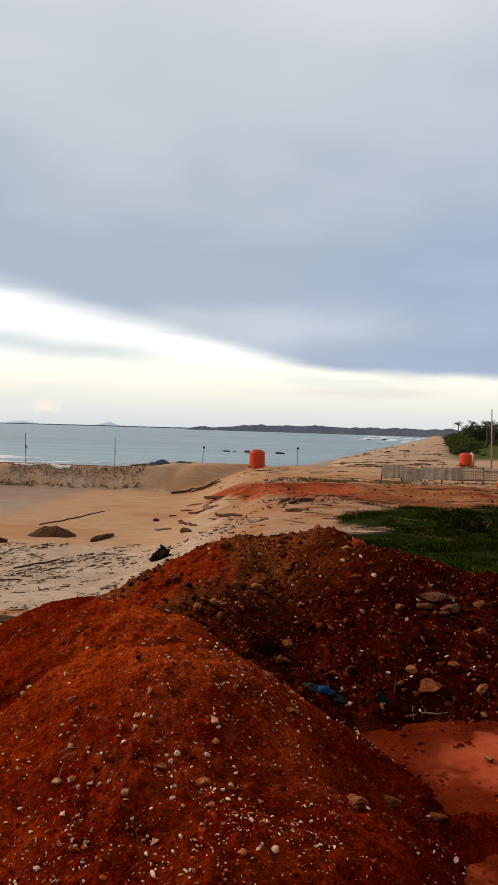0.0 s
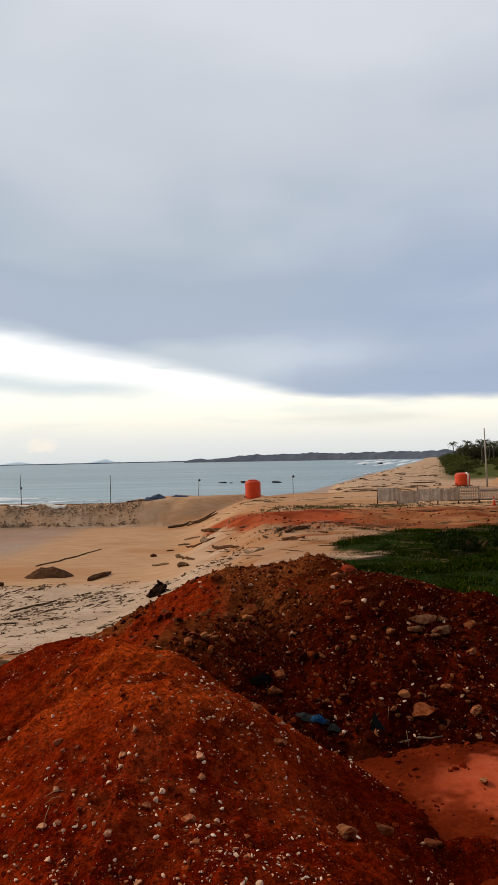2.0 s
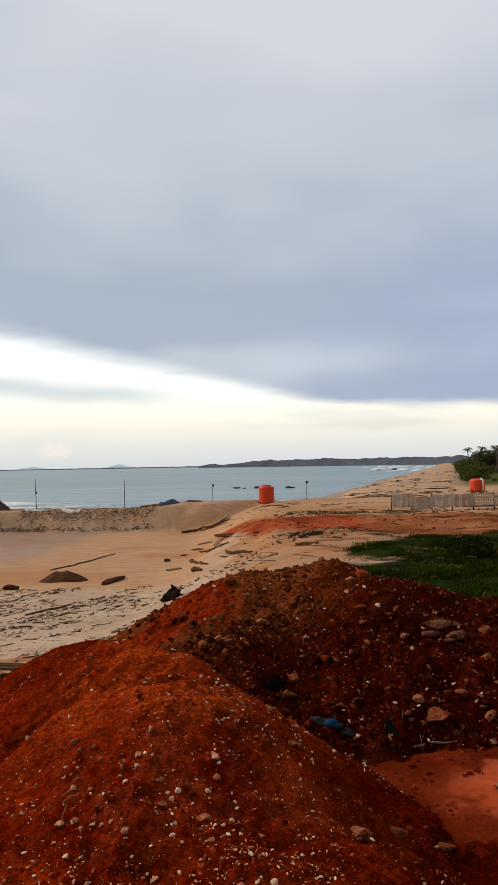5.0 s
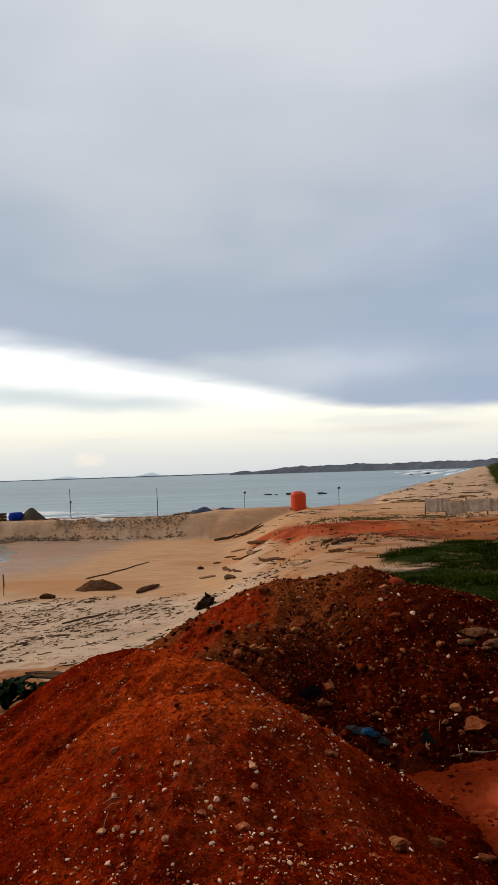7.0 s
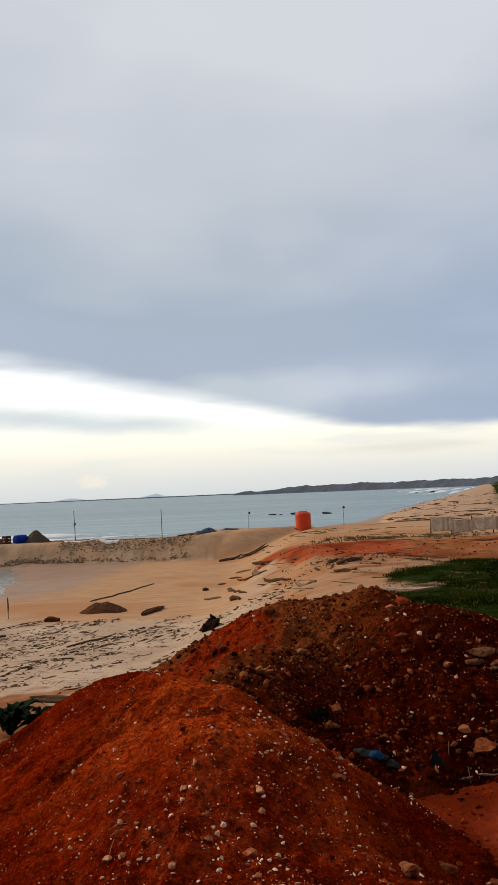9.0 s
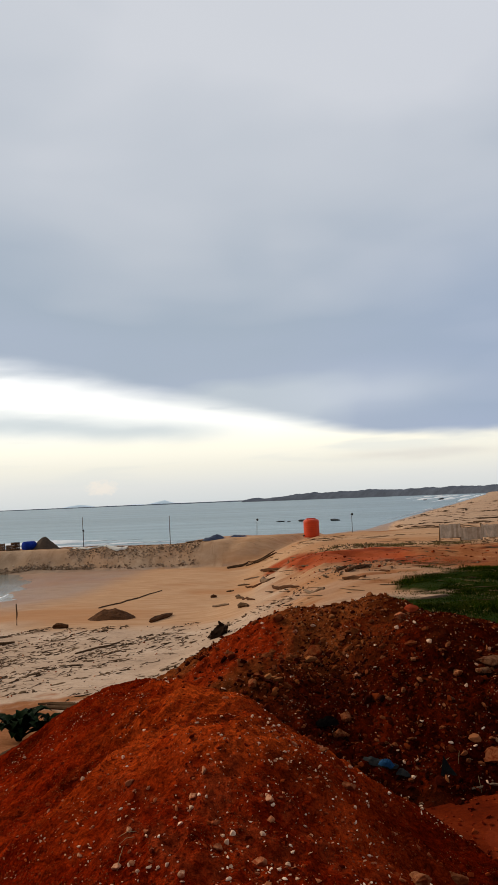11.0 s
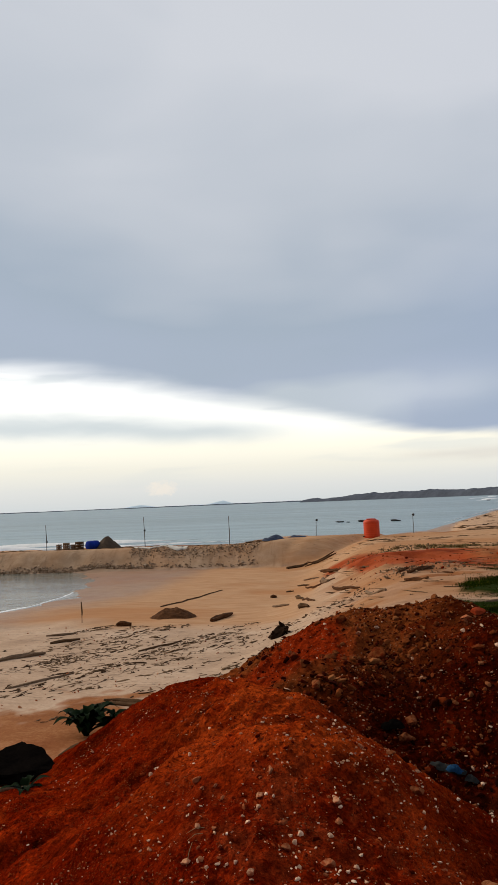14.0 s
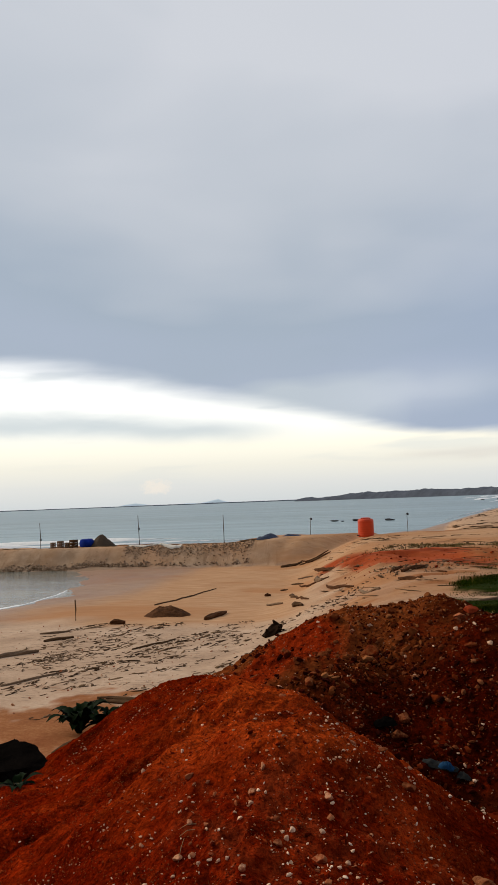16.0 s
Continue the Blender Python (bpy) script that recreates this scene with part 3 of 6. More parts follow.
def grass_material():
    """Short turf: blades of differing green, with drier and darker patches."""
    m, n = material("low_grass")
    pick = n.add("ShaderNodeNewGeometry").outputs["Random Per Island"]
    base = n.ramp(pick, [(0.0, (0.007, 0.016, 0.0006)), (0.7, (0.019, 0.036, 0.0013)), (0.96, (0.048, 0.058, 0.004)), (1.0, (0.15, 0.11, 0.03))])
    base = n.mix(n.smooth(n.noise(n.place, 0.9, 4, 0.6, 0.4), 0.48, 0.66, 0.0, 0.7), base, (0.040, 0.036, 0.005))
    base = n.mix(n.smooth(n.noise(n.scaled(n.place, 1.0, 1.0, 1.0, (5, 3, 0)), 1.3, 4, 0.6, 0.4), 0.48, 0.36, 0.0, 0.75), base, (0.007, 0.014, 0.002))
    n.link(base, n.shader.inputs["Base Color"])
    n.shader.inputs["Roughness"].default_value = 1.0
    n.shader.inputs["Specular IOR Level"].default_value = 0.0
    return m


GRASS = grass_material()
TAN_STONE = varied("tan_stone", [(0.0, (0.40, 0.13, 0.055)), (0.5, (0.52, 0.22, 0.105)), (1.0, (0.64, 0.34, 0.20))], 0.9, 20.0, 0.6, 0.01, dirt=(0.24, 0.030, 0.006))
BUSH_LEAF = varied("bush_leaves", [(0.0, (0.045, 0.060, 0.014)), (0.7, (0.10, 0.118, 0.028)), (1.0, (0.19, 0.165, 0.055))], 0.7, 6.0, 0.1, 0.002, True)
SHRUB_LEAF = varied("shrub_leaves", [(0.0, (0.006, 0.012, 0.002)), (0.7, (0.014, 0.026, 0.003)), (1.0, (0.035, 0.045, 0.006))], 0.8, 6.0, 0.1, 0.002, True)
TREE_LEAF = varied("tree_leaves", [(0.0, (0.035, 0.038, 0.018)), (0.7, (0.060, 0.064, 0.026)), (1.0, (0.11, 0.095, 0.045))], 0.7, 6.0, 0.1, 0.002, True)
PALM_LEAF = plain("palm_fronds", (0.07, 0.066, 0.032), 0.7, 0, 2.0, 0.4, 0.1, 0.01)
PALM_TRUNK = plain("palm_trunk", (0.11, 0.09, 0.07), 0.9, 0, 1.5, 0.35, 0.5, 0.03)
PLANT_LEAF = plain("dark_green_leaf", (0.004, 0.012, 0.002), 0.8, 0, 9.0, 0.4, 0.2, 0.003)
DRY_STALK = plain("dry_stalk", (0.30, 0.22, 0.12), 0.9, 0, 9.0, 0.3, 0.2, 0.003)
GREY_STONE = varied("grey_slab", [(0.0, (0.16, 0.070, 0.034)), (1.0, (0.22, 0.105, 0.054))], 0.9, 14.0, 0.8, 0.03, dirt=(0.07, 0.014, 0.004))
GREY_SACK = plain("grey_plastic", (0.022, 0.023, 0.023), 0.7, 0, 14.0, 0.5, 0.4, 0.01)
TEAL_SACK = plain("faded_blue_plastic", (0.012, 0.060, 0.150), 0.7, 0, 14.0, 0.5, 0.4, 0.01)
DRY_SAND = plain("heaped_sand", (0.36, 0.20, 0.105), 0.95, 0, 0.9, 0.2, 0.6, 0.1)

# ---------------------------------------------------------------- mesh helpers


def sheet(name, x, y, z, mat, attributes=(), keep=None, wrap=False):
    """A mesh over a grid of points, with point attributes; keep: which points may hold faces; wrap: close the second axis."""
    rows, cols = x.shape
    index = np.arange(rows * cols).reshape(rows, cols)
    right = np.roll(index, -1, 1) if wrap else index[:, 1:]
    left = index if wrap else index[:, :-1]
    quads = np.stack([left[:-1], right[:-1], right[1:], left[1:]], -1).reshape(-1, 4)
    points = np.stack([x, y, z], -1).reshape(-1, 3)
    if keep is not None:
        quads = quads[keep.ravel()[quads].any(1)]
        used = np.unique(quads)
        back = np.zeros(rows * cols, int)
        back[used] = np.arange(len(used))
        points, quads = points[used], back[quads]
    else:
        used = np.arange(rows * cols)
    data = bpy.data.meshes.new(name)
    data.from_pydata(points.tolist(), [], quads.tolist())
    data.polygons.foreach_set("use_smooth", np.ones(len(quads), bool))
    for key, values in dict(attributes).items():
        data.attributes.new(key, "FLOAT", "POINT").data.foreach_set("value", np.asarray(values, np.float32).ravel()[used])
    data.materials.append(mat)
    data.update()
    return new(name, data)


def part(name, bm, mat, parent=None, label="", smooth=True):
    """Links a bmesh as one mesh object, under a thing or part where one is given."""
    data = bpy.data.meshes.new(name)
    bm.normal_update()
    bm.to_mesh(data)
    bm.free()
    if smooth:
        for p in data.polygons:
            p.use_smooth = True
    data.materials.append(mat)
    ob = new(name, data)
    ob.parent = parent
    return tagged(ob, label)


def thing(name, m, label, category, group="", kind=""):
    ob = new(name)
    ob.empty_display_size = 0.1
    ob.matrix_basis = m
    return tagged(ob, label, category, group, kind)


def box(bm, sx, sy, sz, m=Matrix(), edge=0.0):
    made = bmesh.ops.create_cube(bm, size=1.0, matrix=m @ Matrix.Diagonal((sx, sy, sz, 1)))["verts"]
    if edge:
        bmesh.ops.bevel(bm, geom=list({e for v in made for e in v.link_edges}), offset=edge, segments=2, affect="EDGES")
    return bm


def turned(bm, profile, sides=24, m=Matrix()):
    """A body of revolution from (radius, height) pairs, closed at both ends."""
    rings = []
    for r, z in profile:
        rings.append([bm.verts.new(m @ Vector((r * math.cos(a), r * math.sin(a), z))) for a in (2 * math.pi * k / sides for k in range(sides))])
    for a, b in zip(rings, rings[1:]):
        for k in range(sides):
            bm.faces.new((a[k], a[(k + 1) % sides], b[(k + 1) % sides], b[k]))
    bm.faces.new(rings[0][::-1])
    bm.faces.new(rings[-1])
    return bm


def tube(bm, points, radii, sides=7, uneven=0.0, rng=random):
    """A tapering, bent bar through points."""
    points = [Vector(p) for p in points]
    rings = []
    for k, (p, r) in enumerate(zip(points, radii)):
        ahead = (points[min(k + 1, len(points) - 1)] - points[max(k - 1, 0)]).normalized()
        side = ahead.cross(Vector((0, 0, 1)))
        side = side.normalized() if side.length > 1e-3 else Vector((1, 0, 0))
        over = side.cross(ahead)
        rings.append([bm.verts.new(p + (side * math.cos(a) + over * math.sin(a)) * r * (1 + uneven * rng.uniform(-1, 1)))
                      for a in (2 * math.pi * j / sides for j in range(sides))])
    for a, b in zip(rings, rings[1:]):
        for j in range(sides):
            bm.faces.new((a[j], a[(j + 1) % sides], b[(j + 1) % sides], b[j]))
    bm.faces.new(rings[0][::-1])
    bm.faces.new(rings[-1])
    return bm


def rock(bm, size, rng, flat=0.7, sub=2, chip=0.22):
    """A broken stone of about that length."""
    verts = bmesh.ops.create_icosphere(bm, subdivisions=sub, radius=0.5)["verts"]
    stretch = Vector((size, size * rng.uniform(0.55, 0.9), size * flat * rng.uniform(0.7, 1.1)))
    off = Vector((rng.uniform(0, 90), rng.uniform(0, 90), rng.uniform(0, 90)))
    cuts = [(Vector((rng.gauss(0, 1), rng.gauss(0, 1), rng.gauss(0, 1))).normalized(), rng.uniform(0.22, 0.38)) for _ in range(11)]
    for v in verts:
        p = v.co.copy()
        for way, far in cuts:
            over = p.dot(way) - far
            if over > 0:
                p -= way * over
        p *= 1 + chip * noise.noise(p * 3.1 + off) + chip * 0.5 * noise.noise(p * 8.0 + off)
        v.co = Vector((p.x * stretch.x, p.y * stretch.y, p.z * stretch.z))
    return bm


def scatter(name, solids, x, y, z, sizes, mat, rng, sink=0.25, stretch=(0.6, 1.0), flat=(0.5, 0.9), lay=0.35):
    """Many small solids joined into one mesh, each turned its own way."""
    points, faces, base = [], [], 0
    turn = rng.uniform(0, 2 * np.pi, len(x))
    for k in range(len(x)):
        verts, polys = solids[k % len(solids)]
        c, s = math.cos(turn[k]), math.sin(turn[k])
        a, b = rng.uniform(-lay, lay), rng.uniform(-lay, lay)
        v = verts * (sizes[k], sizes[k] * rng.uniform(*stretch), sizes[k] * rng.uniform(*flat))
        v = np.stack([v[:, 0], v[:, 1], v[:, 2] + a * v[:, 0] + b * v[:, 1]], -1)
        v = np.stack([c * v[:, 0] - s * v[:, 1] + x[k], s * v[:, 0] + c * v[:, 1] + y[k], v[:, 2] + z[k] + sizes[k] * (0.5 - sink) * 0.6], -1)
        points.append(v)
        faces.append(polys + base)
        base += len(v)
    data = bpy.data.meshes.new(name)
    data.from_pydata(np.concatenate(points).tolist(), [], np.concatenate(faces).tolist())
    data.materials.append(mat)
    data.update()
    return new(name, data)


def solid_set(count, sub, seed, chip=0.25):
    """A few stone shapes as arrays of points and triangles."""
    rng, out = random.Random(seed), []
    for _ in range(count):
        bm = rock(bmesh.new(), 1.0, rng, 1.0, sub, chip)
        bm.verts.index_update()
        out.append((np.array([v.co[:] for v in bm.verts]), np.array([[v.index for v in f.verts] for f in bm.faces])))
        bm.free()
    return out


# ---------------------------------------------------------------- ground, sea, far land
inner = np.concatenate([[0.02], np.geomspace(0.35, 2, 20), np.linspace(2, 9, 250)[1:]])
rings = np.concatenate([inner, np.geomspace(9, 70, 280)[1:], np.geomspace(70, 4700, 150)[1:]])
front = np.radians(np.arange(-42, 42, 0.25))
back = np.radians(np.arange(42, 318, 3.0))
angles = np.concatenate([front, back])
R, A = np.meshgrid(rings, angles, indexing="ij")
GX, GY = R * np.sin(A), R * np.cos(A)
GZ = ground_height(GX, GY)
high = plateau(GX, GY)
s = inland(GX, GY)
near_red = 1 - step(GY + 0.6 * rough(GX, GY, 1.5, 3, 30) + 0.45 * np.maximum(-2.6 - GX, 0), 7.4, 9.4)
left_red = (1 - step(np.hypot((GX + 4.9) / 2.4, (GY - 8.9) / 2.3) + 0.55 * rough(GX, GY, 0.7, 4, 31, 0.65), 0.8, 1.35))
upper = np.interp(GX, [-2.2, -0.6, 1.6, 5.6, 9.3, 12], [34.4, 33.4, 30.6, 29.8, 31.5, 31.0])
lower = np.interp(GX, [-2.2, -0.5, 1.25, 2.3, 3.0, 4.7, 7.2, 12], [32.0, 25.4, 23.2, 22.6, 21.2, 20.6, 21.0, 21.5])
ragged = 0.9 * rough(GX * 0.6, GY, 1.8, 4, 46, 0.6)
band = step(GY + ragged, lower - 0.5, lower + 0.7) * (1 - step(GY + 0.5 * ragged, upper - 0.5, upper + 0.5)) * step(GX + 0.5 * rough(GX, GY, 2, 3, 38), -2.8, -1.8) * (1 - step(GX, 14, 16))
band = band * (1 - 0.45 * step(rough(GX * 0.35, GY, 1.1, 3, 47), 0.45, 0.7) * (1 - step(GX, 3, 5)))
patchy = 0.9 * step(rough(GX, GY, 1.6, 3, 39), 0.1, 0.7) * step(GX, -2.5, 0) * step(GY, 14.5, 17.5) * (1 - step(GY, 31, 34))
crest = step(GY + 0.4 * rough(GX, GY, 1.5, 3, 52), 45.6, 46.4) * (1 - step(GY, 53, 56)) * step(rough(GX * 0.5, GY, 1.6, 3, 53), -0.5, 0.1) * (1 - step(GX, 5.0, 6.5))
rust = np.clip(np.maximum(0.0 * left_red, 1.1 * band) + 0.35 * rough(GX, GY, 0.8, 3, 33) * (band + left_red > 0.1), 0, 1)
soil = np.clip(np.maximum.reduce([0.95 * left_red, 0.8 * crest, 0.9 * band * step(GX + rough(GX, GY, 1.5, 2, 48), 3.0, 6.0), 0.85 * step(GX + 0.8 * rough(GX, GY, 2, 3, 54), 3.0, 5.0) * step(GY, 19, 21) * (1 - step(GY + 0.5 * ragged, 30.5, 32.5)), (0.42 + 0.50 * step(rough(GX * 0.45, GY, 0.9, 4, 49), 0.0, 0.5)) * (1 - 0.85 * np.clip(band, 0, 1)) * step(GX + 0.5 * rough(GX, GY, 1.5, 3, 50), -2.2, -0.2) * (1 - step(GX, 9, 12)) * step(GY, 14, 16) * (1 - step(GY, 30, 33))]), 0, 1)
red = np.clip(near_red + (0.55 + 0.3 * step(GX, 4, 7)) * band * step(rough(GX * 0.5, GY, 1.2, 3, 45), -0.1, 0.6), 0, 1)
smear = 0.16 * rough(GX, GY, 0.30, 4, 35, 0.7)
clay = (1 - step(np.hypot((GX - 2.9) / 2.5, (GY - 2.9) / 2.6), 0.85, 1.0)) * step(GZ - earth_height(GX, GY) + smear, 0.04, 0.26) * step(GZ - rubble_height(GX, GY) + smear, 0.05, 0.20)
tan = np.clip( (1 - step(high, 0.1, 0.5)) * step(GY + 0.12 * GX + 1.2 * rough(GX, GY, 3, 3, 36), 19.5, 22.0) + 0.75 * step(GY, 30, 34) * (1 - 0.75 * step(GY, 38, 60)) + patchy + 0.55 * step(high, 0.3, 0.8) * step(GY + 1.5 * rough(GX, GY, 2.5, 3, 44), 15, 18) * (1 - 0.6 * step(GY, 38, 60)), 0, 1)
litter = np.clip((1 - tan) * step(GY, 9, 12) * 0.8 + 0.55 * step(high, 0.4, 0.9) * step(GY, 20, 24), 0, 1)
turf = step(-np.hypot((GX - 7.5) / 5.8, (GY - 13.6) / 7.3) + 0.22 * rough(GX, GY, 1.4, 3, 37), -1.10, -0.95)
meadow = step(GX - 0.262 * GY, -1, 3) * step(GY, 62, 74)
wet = np.maximum(1 - step(GZ, POOL + 0.02, POOL + 0.36), (1 - step(s, 3, 9)) * (s > -20)) * np.where(GY < 43, step(-GX, 9.5, 12), 1) * step(GY, 15, 20)
bank = step(GY + 0.3 * rough(GX, GY, 1.0, 3, 41), 42.3, 43.0) * (1 - step(GY, 44.9, 45.8)) * step(-GX + 1.0 * rough(GX, GY, 1.5, 3, 42), 3.0, 9.0) * (0.75 + 0.25 * rough(GX, GY, 1.2, 2, 43))
ground = sheet("ground", GX, GY, GZ, SAND, dict(red=red, rust=rust, soil=soil, clay=clay, tan=tan, litter=litter, turf=turf, meadow=meadow, bank=bank, wet=wet), wrap=True)
tagged(ground, "tan beach sand with red earth and litter", "ground", kind="structure")

sea_r = np.geomspace(20, 4800, 60)
sea_a = np.radians(np.arange(0, 360, 3))
SR, SA = np.meshgrid(sea_r, sea_a, indexing="ij")
sea = sheet("water", SR * np.sin(SA), SR * np.cos(SA), np.full_like(SR, SEA), SEA_MAT, wrap=True)
tagged(sea, "grey-blue calm sea under a cloudy sky", "sea", kind="structure")
px, py = np.meshgrid(np.linspace(-44, -11, 30), np.linspace(16, 45, 30))
pool = sheet("water", px, py, np.full_like(px, POOL), POOL_MAT)
tagged(pool, "shallow still tidal pool on the sand", "pool", kind="structure")
# thin wash of foam where the pool laps on the sand
fy = np.linspace(22.5, 33.0, 160)
fx = np.interp(fy, [20, 24, 26.8, 28.4, 31, 34], [-18.5, -16.6, -15.4, -14.8, -14.5, -15.0]) - 0.35 + 0.12 * rough(fy, fy * 0, 1.6, 3, 58)
lane = np.linspace(-1, 1, 5)
FX = fx[:, None] + lane * 0.16 * np.clip(0.5 + 0.7 * wobble(fy, fy * 0, 1.1, 59), 0.1, 1.0)[:, None]
FZ = np.maximum(ground_height(FX, np.repeat(fy[:, None], 5, 1)), POOL) + 0.012 - 0.03 * (np.abs(lane) > 0.99)
wash = sheet("water", FX, np.repeat(fy[:, None], 5, 1), FZ, FOAM)
tagged(wash, "thin white foam at the pool's edge", "foam", kind="structure")

# the two heaps in front
ex, ey = np.meshgrid(np.concatenate([np.arange(-6.5, -3.4, 0.05), np.arange(-3.4, 1.9, 0.015)]), np.concatenate([np.arange(-2.5, 1.9, 0.05), np.arange(1.9, 9.4, 0.015)]))
ez = earth_height(ex, ey)
# darker right flank, low front and left side: dampness plus shade put into colour
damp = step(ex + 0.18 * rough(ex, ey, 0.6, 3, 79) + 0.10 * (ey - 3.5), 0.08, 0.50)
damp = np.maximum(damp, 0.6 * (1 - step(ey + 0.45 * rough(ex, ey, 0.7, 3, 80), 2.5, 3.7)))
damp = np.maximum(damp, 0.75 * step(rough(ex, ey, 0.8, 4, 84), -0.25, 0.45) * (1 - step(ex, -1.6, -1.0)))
scree = step(-np.hypot((ex + 0.45) / 0.75, (ey - 3.3) / 0.75) + 0.4 * rough(ex, ey, 0.4, 3, 82), -1.0, -0.4)
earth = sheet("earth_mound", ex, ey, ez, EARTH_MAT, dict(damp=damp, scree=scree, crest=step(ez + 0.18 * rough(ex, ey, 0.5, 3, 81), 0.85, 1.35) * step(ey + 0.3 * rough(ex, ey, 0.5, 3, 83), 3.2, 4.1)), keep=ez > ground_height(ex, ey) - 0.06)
tagged(earth, "tipped mound of red earth with pale gravel", "earth mound")
rx, ry = np.meshgrid(np.arange(-2.6, 6.0, 0.018), np.arange(4.0, 9.6, 0.018))
rz = rubble_height(rx, ry)
spur = 1 - step(np.hypot((rx + 0.85) / 0.62, (ry - 6.8) / 1.0) + 0.2 * rough(rx, ry, 0.4, 2, 77), 0.6, 1.1)
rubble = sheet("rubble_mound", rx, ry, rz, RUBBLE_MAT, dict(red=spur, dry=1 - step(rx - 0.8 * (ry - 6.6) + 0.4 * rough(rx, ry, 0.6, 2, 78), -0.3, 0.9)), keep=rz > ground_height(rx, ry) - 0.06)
tagged(rubble, "dark heap of red-brown rubble and stones", "rubble mound")

# ---------------------------------------------------------------- far land, surf, rocks


def ridge(name, path, depth, seed, mat, bumps, label):
    """A long low hill along (x, y, height) corners, standing in the sea."""
    path = np.array(path, float)
    along = np.linspace(0, len(path) - 1, 420)
    cx, cy, top = (np.interp(along, np.arange(len(path)), path[:, k]) for k in range(3))
    across = np.linspace(-1, 1, 15)
    tx, ty = np.gradient(cx), np.gradient(cy)
    size = np.hypot(tx, ty)
    nx, ny = ty / size, -tx / size
    X = cx[:, None] + nx[:, None] * across * depth
    Y = cy[:, None] + ny[:, None] * across * depth
    shape = np.maximum(1 - across**4, 0)[None, :]
    crowns = 1 + bumps * (0.6 * rough(X, Y, 60, 3, seed) + 0.5 * rough(X, Y, 16, 2, seed + 9))
    Z = SEA - 0.5 + top[:, None] * shape * crowns
    return tagged(sheet(name, X, Y, Z, mat), label, "hill", kind="structure")


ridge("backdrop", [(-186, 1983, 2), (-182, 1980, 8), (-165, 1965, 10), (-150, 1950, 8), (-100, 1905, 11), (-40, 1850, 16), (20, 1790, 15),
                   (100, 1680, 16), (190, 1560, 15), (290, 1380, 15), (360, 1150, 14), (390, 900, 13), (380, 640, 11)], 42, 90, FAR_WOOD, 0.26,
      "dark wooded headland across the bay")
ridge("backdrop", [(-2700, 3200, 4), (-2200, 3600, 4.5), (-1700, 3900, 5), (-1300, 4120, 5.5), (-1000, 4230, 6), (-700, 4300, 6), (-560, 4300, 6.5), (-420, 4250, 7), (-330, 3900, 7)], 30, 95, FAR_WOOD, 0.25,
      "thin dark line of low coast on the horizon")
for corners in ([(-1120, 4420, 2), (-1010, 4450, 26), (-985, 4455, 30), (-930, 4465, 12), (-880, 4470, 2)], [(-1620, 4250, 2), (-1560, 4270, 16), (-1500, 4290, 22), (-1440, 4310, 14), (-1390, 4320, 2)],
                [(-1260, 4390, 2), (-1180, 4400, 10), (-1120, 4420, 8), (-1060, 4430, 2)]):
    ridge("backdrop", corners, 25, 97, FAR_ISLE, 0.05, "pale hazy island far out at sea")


def surf(offset, x0, x1, width, seed, tall):
    """A broken line of white water along the shore."""
    xs = np.linspace(x0, x1, 500)
    ys = np.interp(xs, SHORE_X, SHORE_Y) + offset + 0.8 * rough(xs, xs * 0, 9, 3, seed)
    lane = np.linspace(-1, 1, 7)
    ends = step(xs, x0, x0 + 0.1 * (x1 - x0)) * (1 - step(xs, x1 - 0.25 * (x1 - x0), x1))
    wide = width * (np.clip(0.55 + 0.6 * wobble(xs, xs * 0, (x1 - x0) / 9, seed + 3), 0.2, 1.0) * ends + 0.02)[:, None]
    X = np.repeat(xs[:, None], 7, 1)
    Y = ys[:, None] + lane * wide + 0.15 * rough(X, lane[None, :] * 2 + 0 * X, 0.9, 2, seed + 5)
    Z = SEA + 0.01 + tall * np.maximum(1 - lane**2, 0)[None, :] * np.clip(wide / width, 0, 1) - 0.04 * (np.abs(lane) > 0.99)
    return tagged(sheet("water", X, Y, Z, FOAM), "white surf breaking along the beach", "surf", kind="structure")


surf(4.5, -80, -15.0, 2.6, 101, 0.62)
surf(13.0, -70, -22, 1.6, 105, 0.40)
for off, a, b, wide in ((5, 10, 60, 1.0), (14, 64, 220, 9.0), (60, 52, 210, 13.0), (140, 60, 200, 16.0), (260, 80, 230, 16.0)):
    surf(off, a, b, wide, 110 + int(off), 0.3 + 0.04 * wide)

rng = random.Random(4)
for x, y, size in ((-6.8, 130, 2.2), (-5.0, 128, 1.3), (-2.4, 129, 3.2), (3.2, 126, 2.2), (66, 425, 4), (77, 432, 6)):
    stone = part("sea_rock", rock(bmesh.new(), size, rng, 0.2, 3, 0.3), SEA_ROCK, None)
    stone.location = (x, y, SEA + size * 0.06)
    tagged(stone, "dark wet rock breaking the sea surface", "rock", "rocks in the sea")

# ---------------------------------------------------------------- embankment stones
STONES_A, STONES_B = solid_set(10, 1, 21), solid_set(8, 2, 22, 0.3)
nrng = np.random.default_rng(7)


def on_ground(x, y):
    return ground_height(x, y)


x = np.where(nrng.uniform(0, 1, 1700) < 0.75, nrng.uniform(-27, -14.5, 1700), nrng.uniform(-27, -7.5, 1700))
y = 43.15 + np.abs(nrng.normal(0, 0.22, 1700)) + 0.3 * wobble(x, x, 3, 2)
low_stones = scatter("bank_stones", STONES_A, x, y, on_ground(x, y), np.clip(nrng.lognormal(-1.95, 0.4, 1700), 0.06, 0.32), BANK_STONE, nrng, 0.3)
tagged(low_stones, "broken stones along the foot of the sand bank", "stones", kind="stuff")
x = nrng.uniform(-16.5, -7.6, 1300)
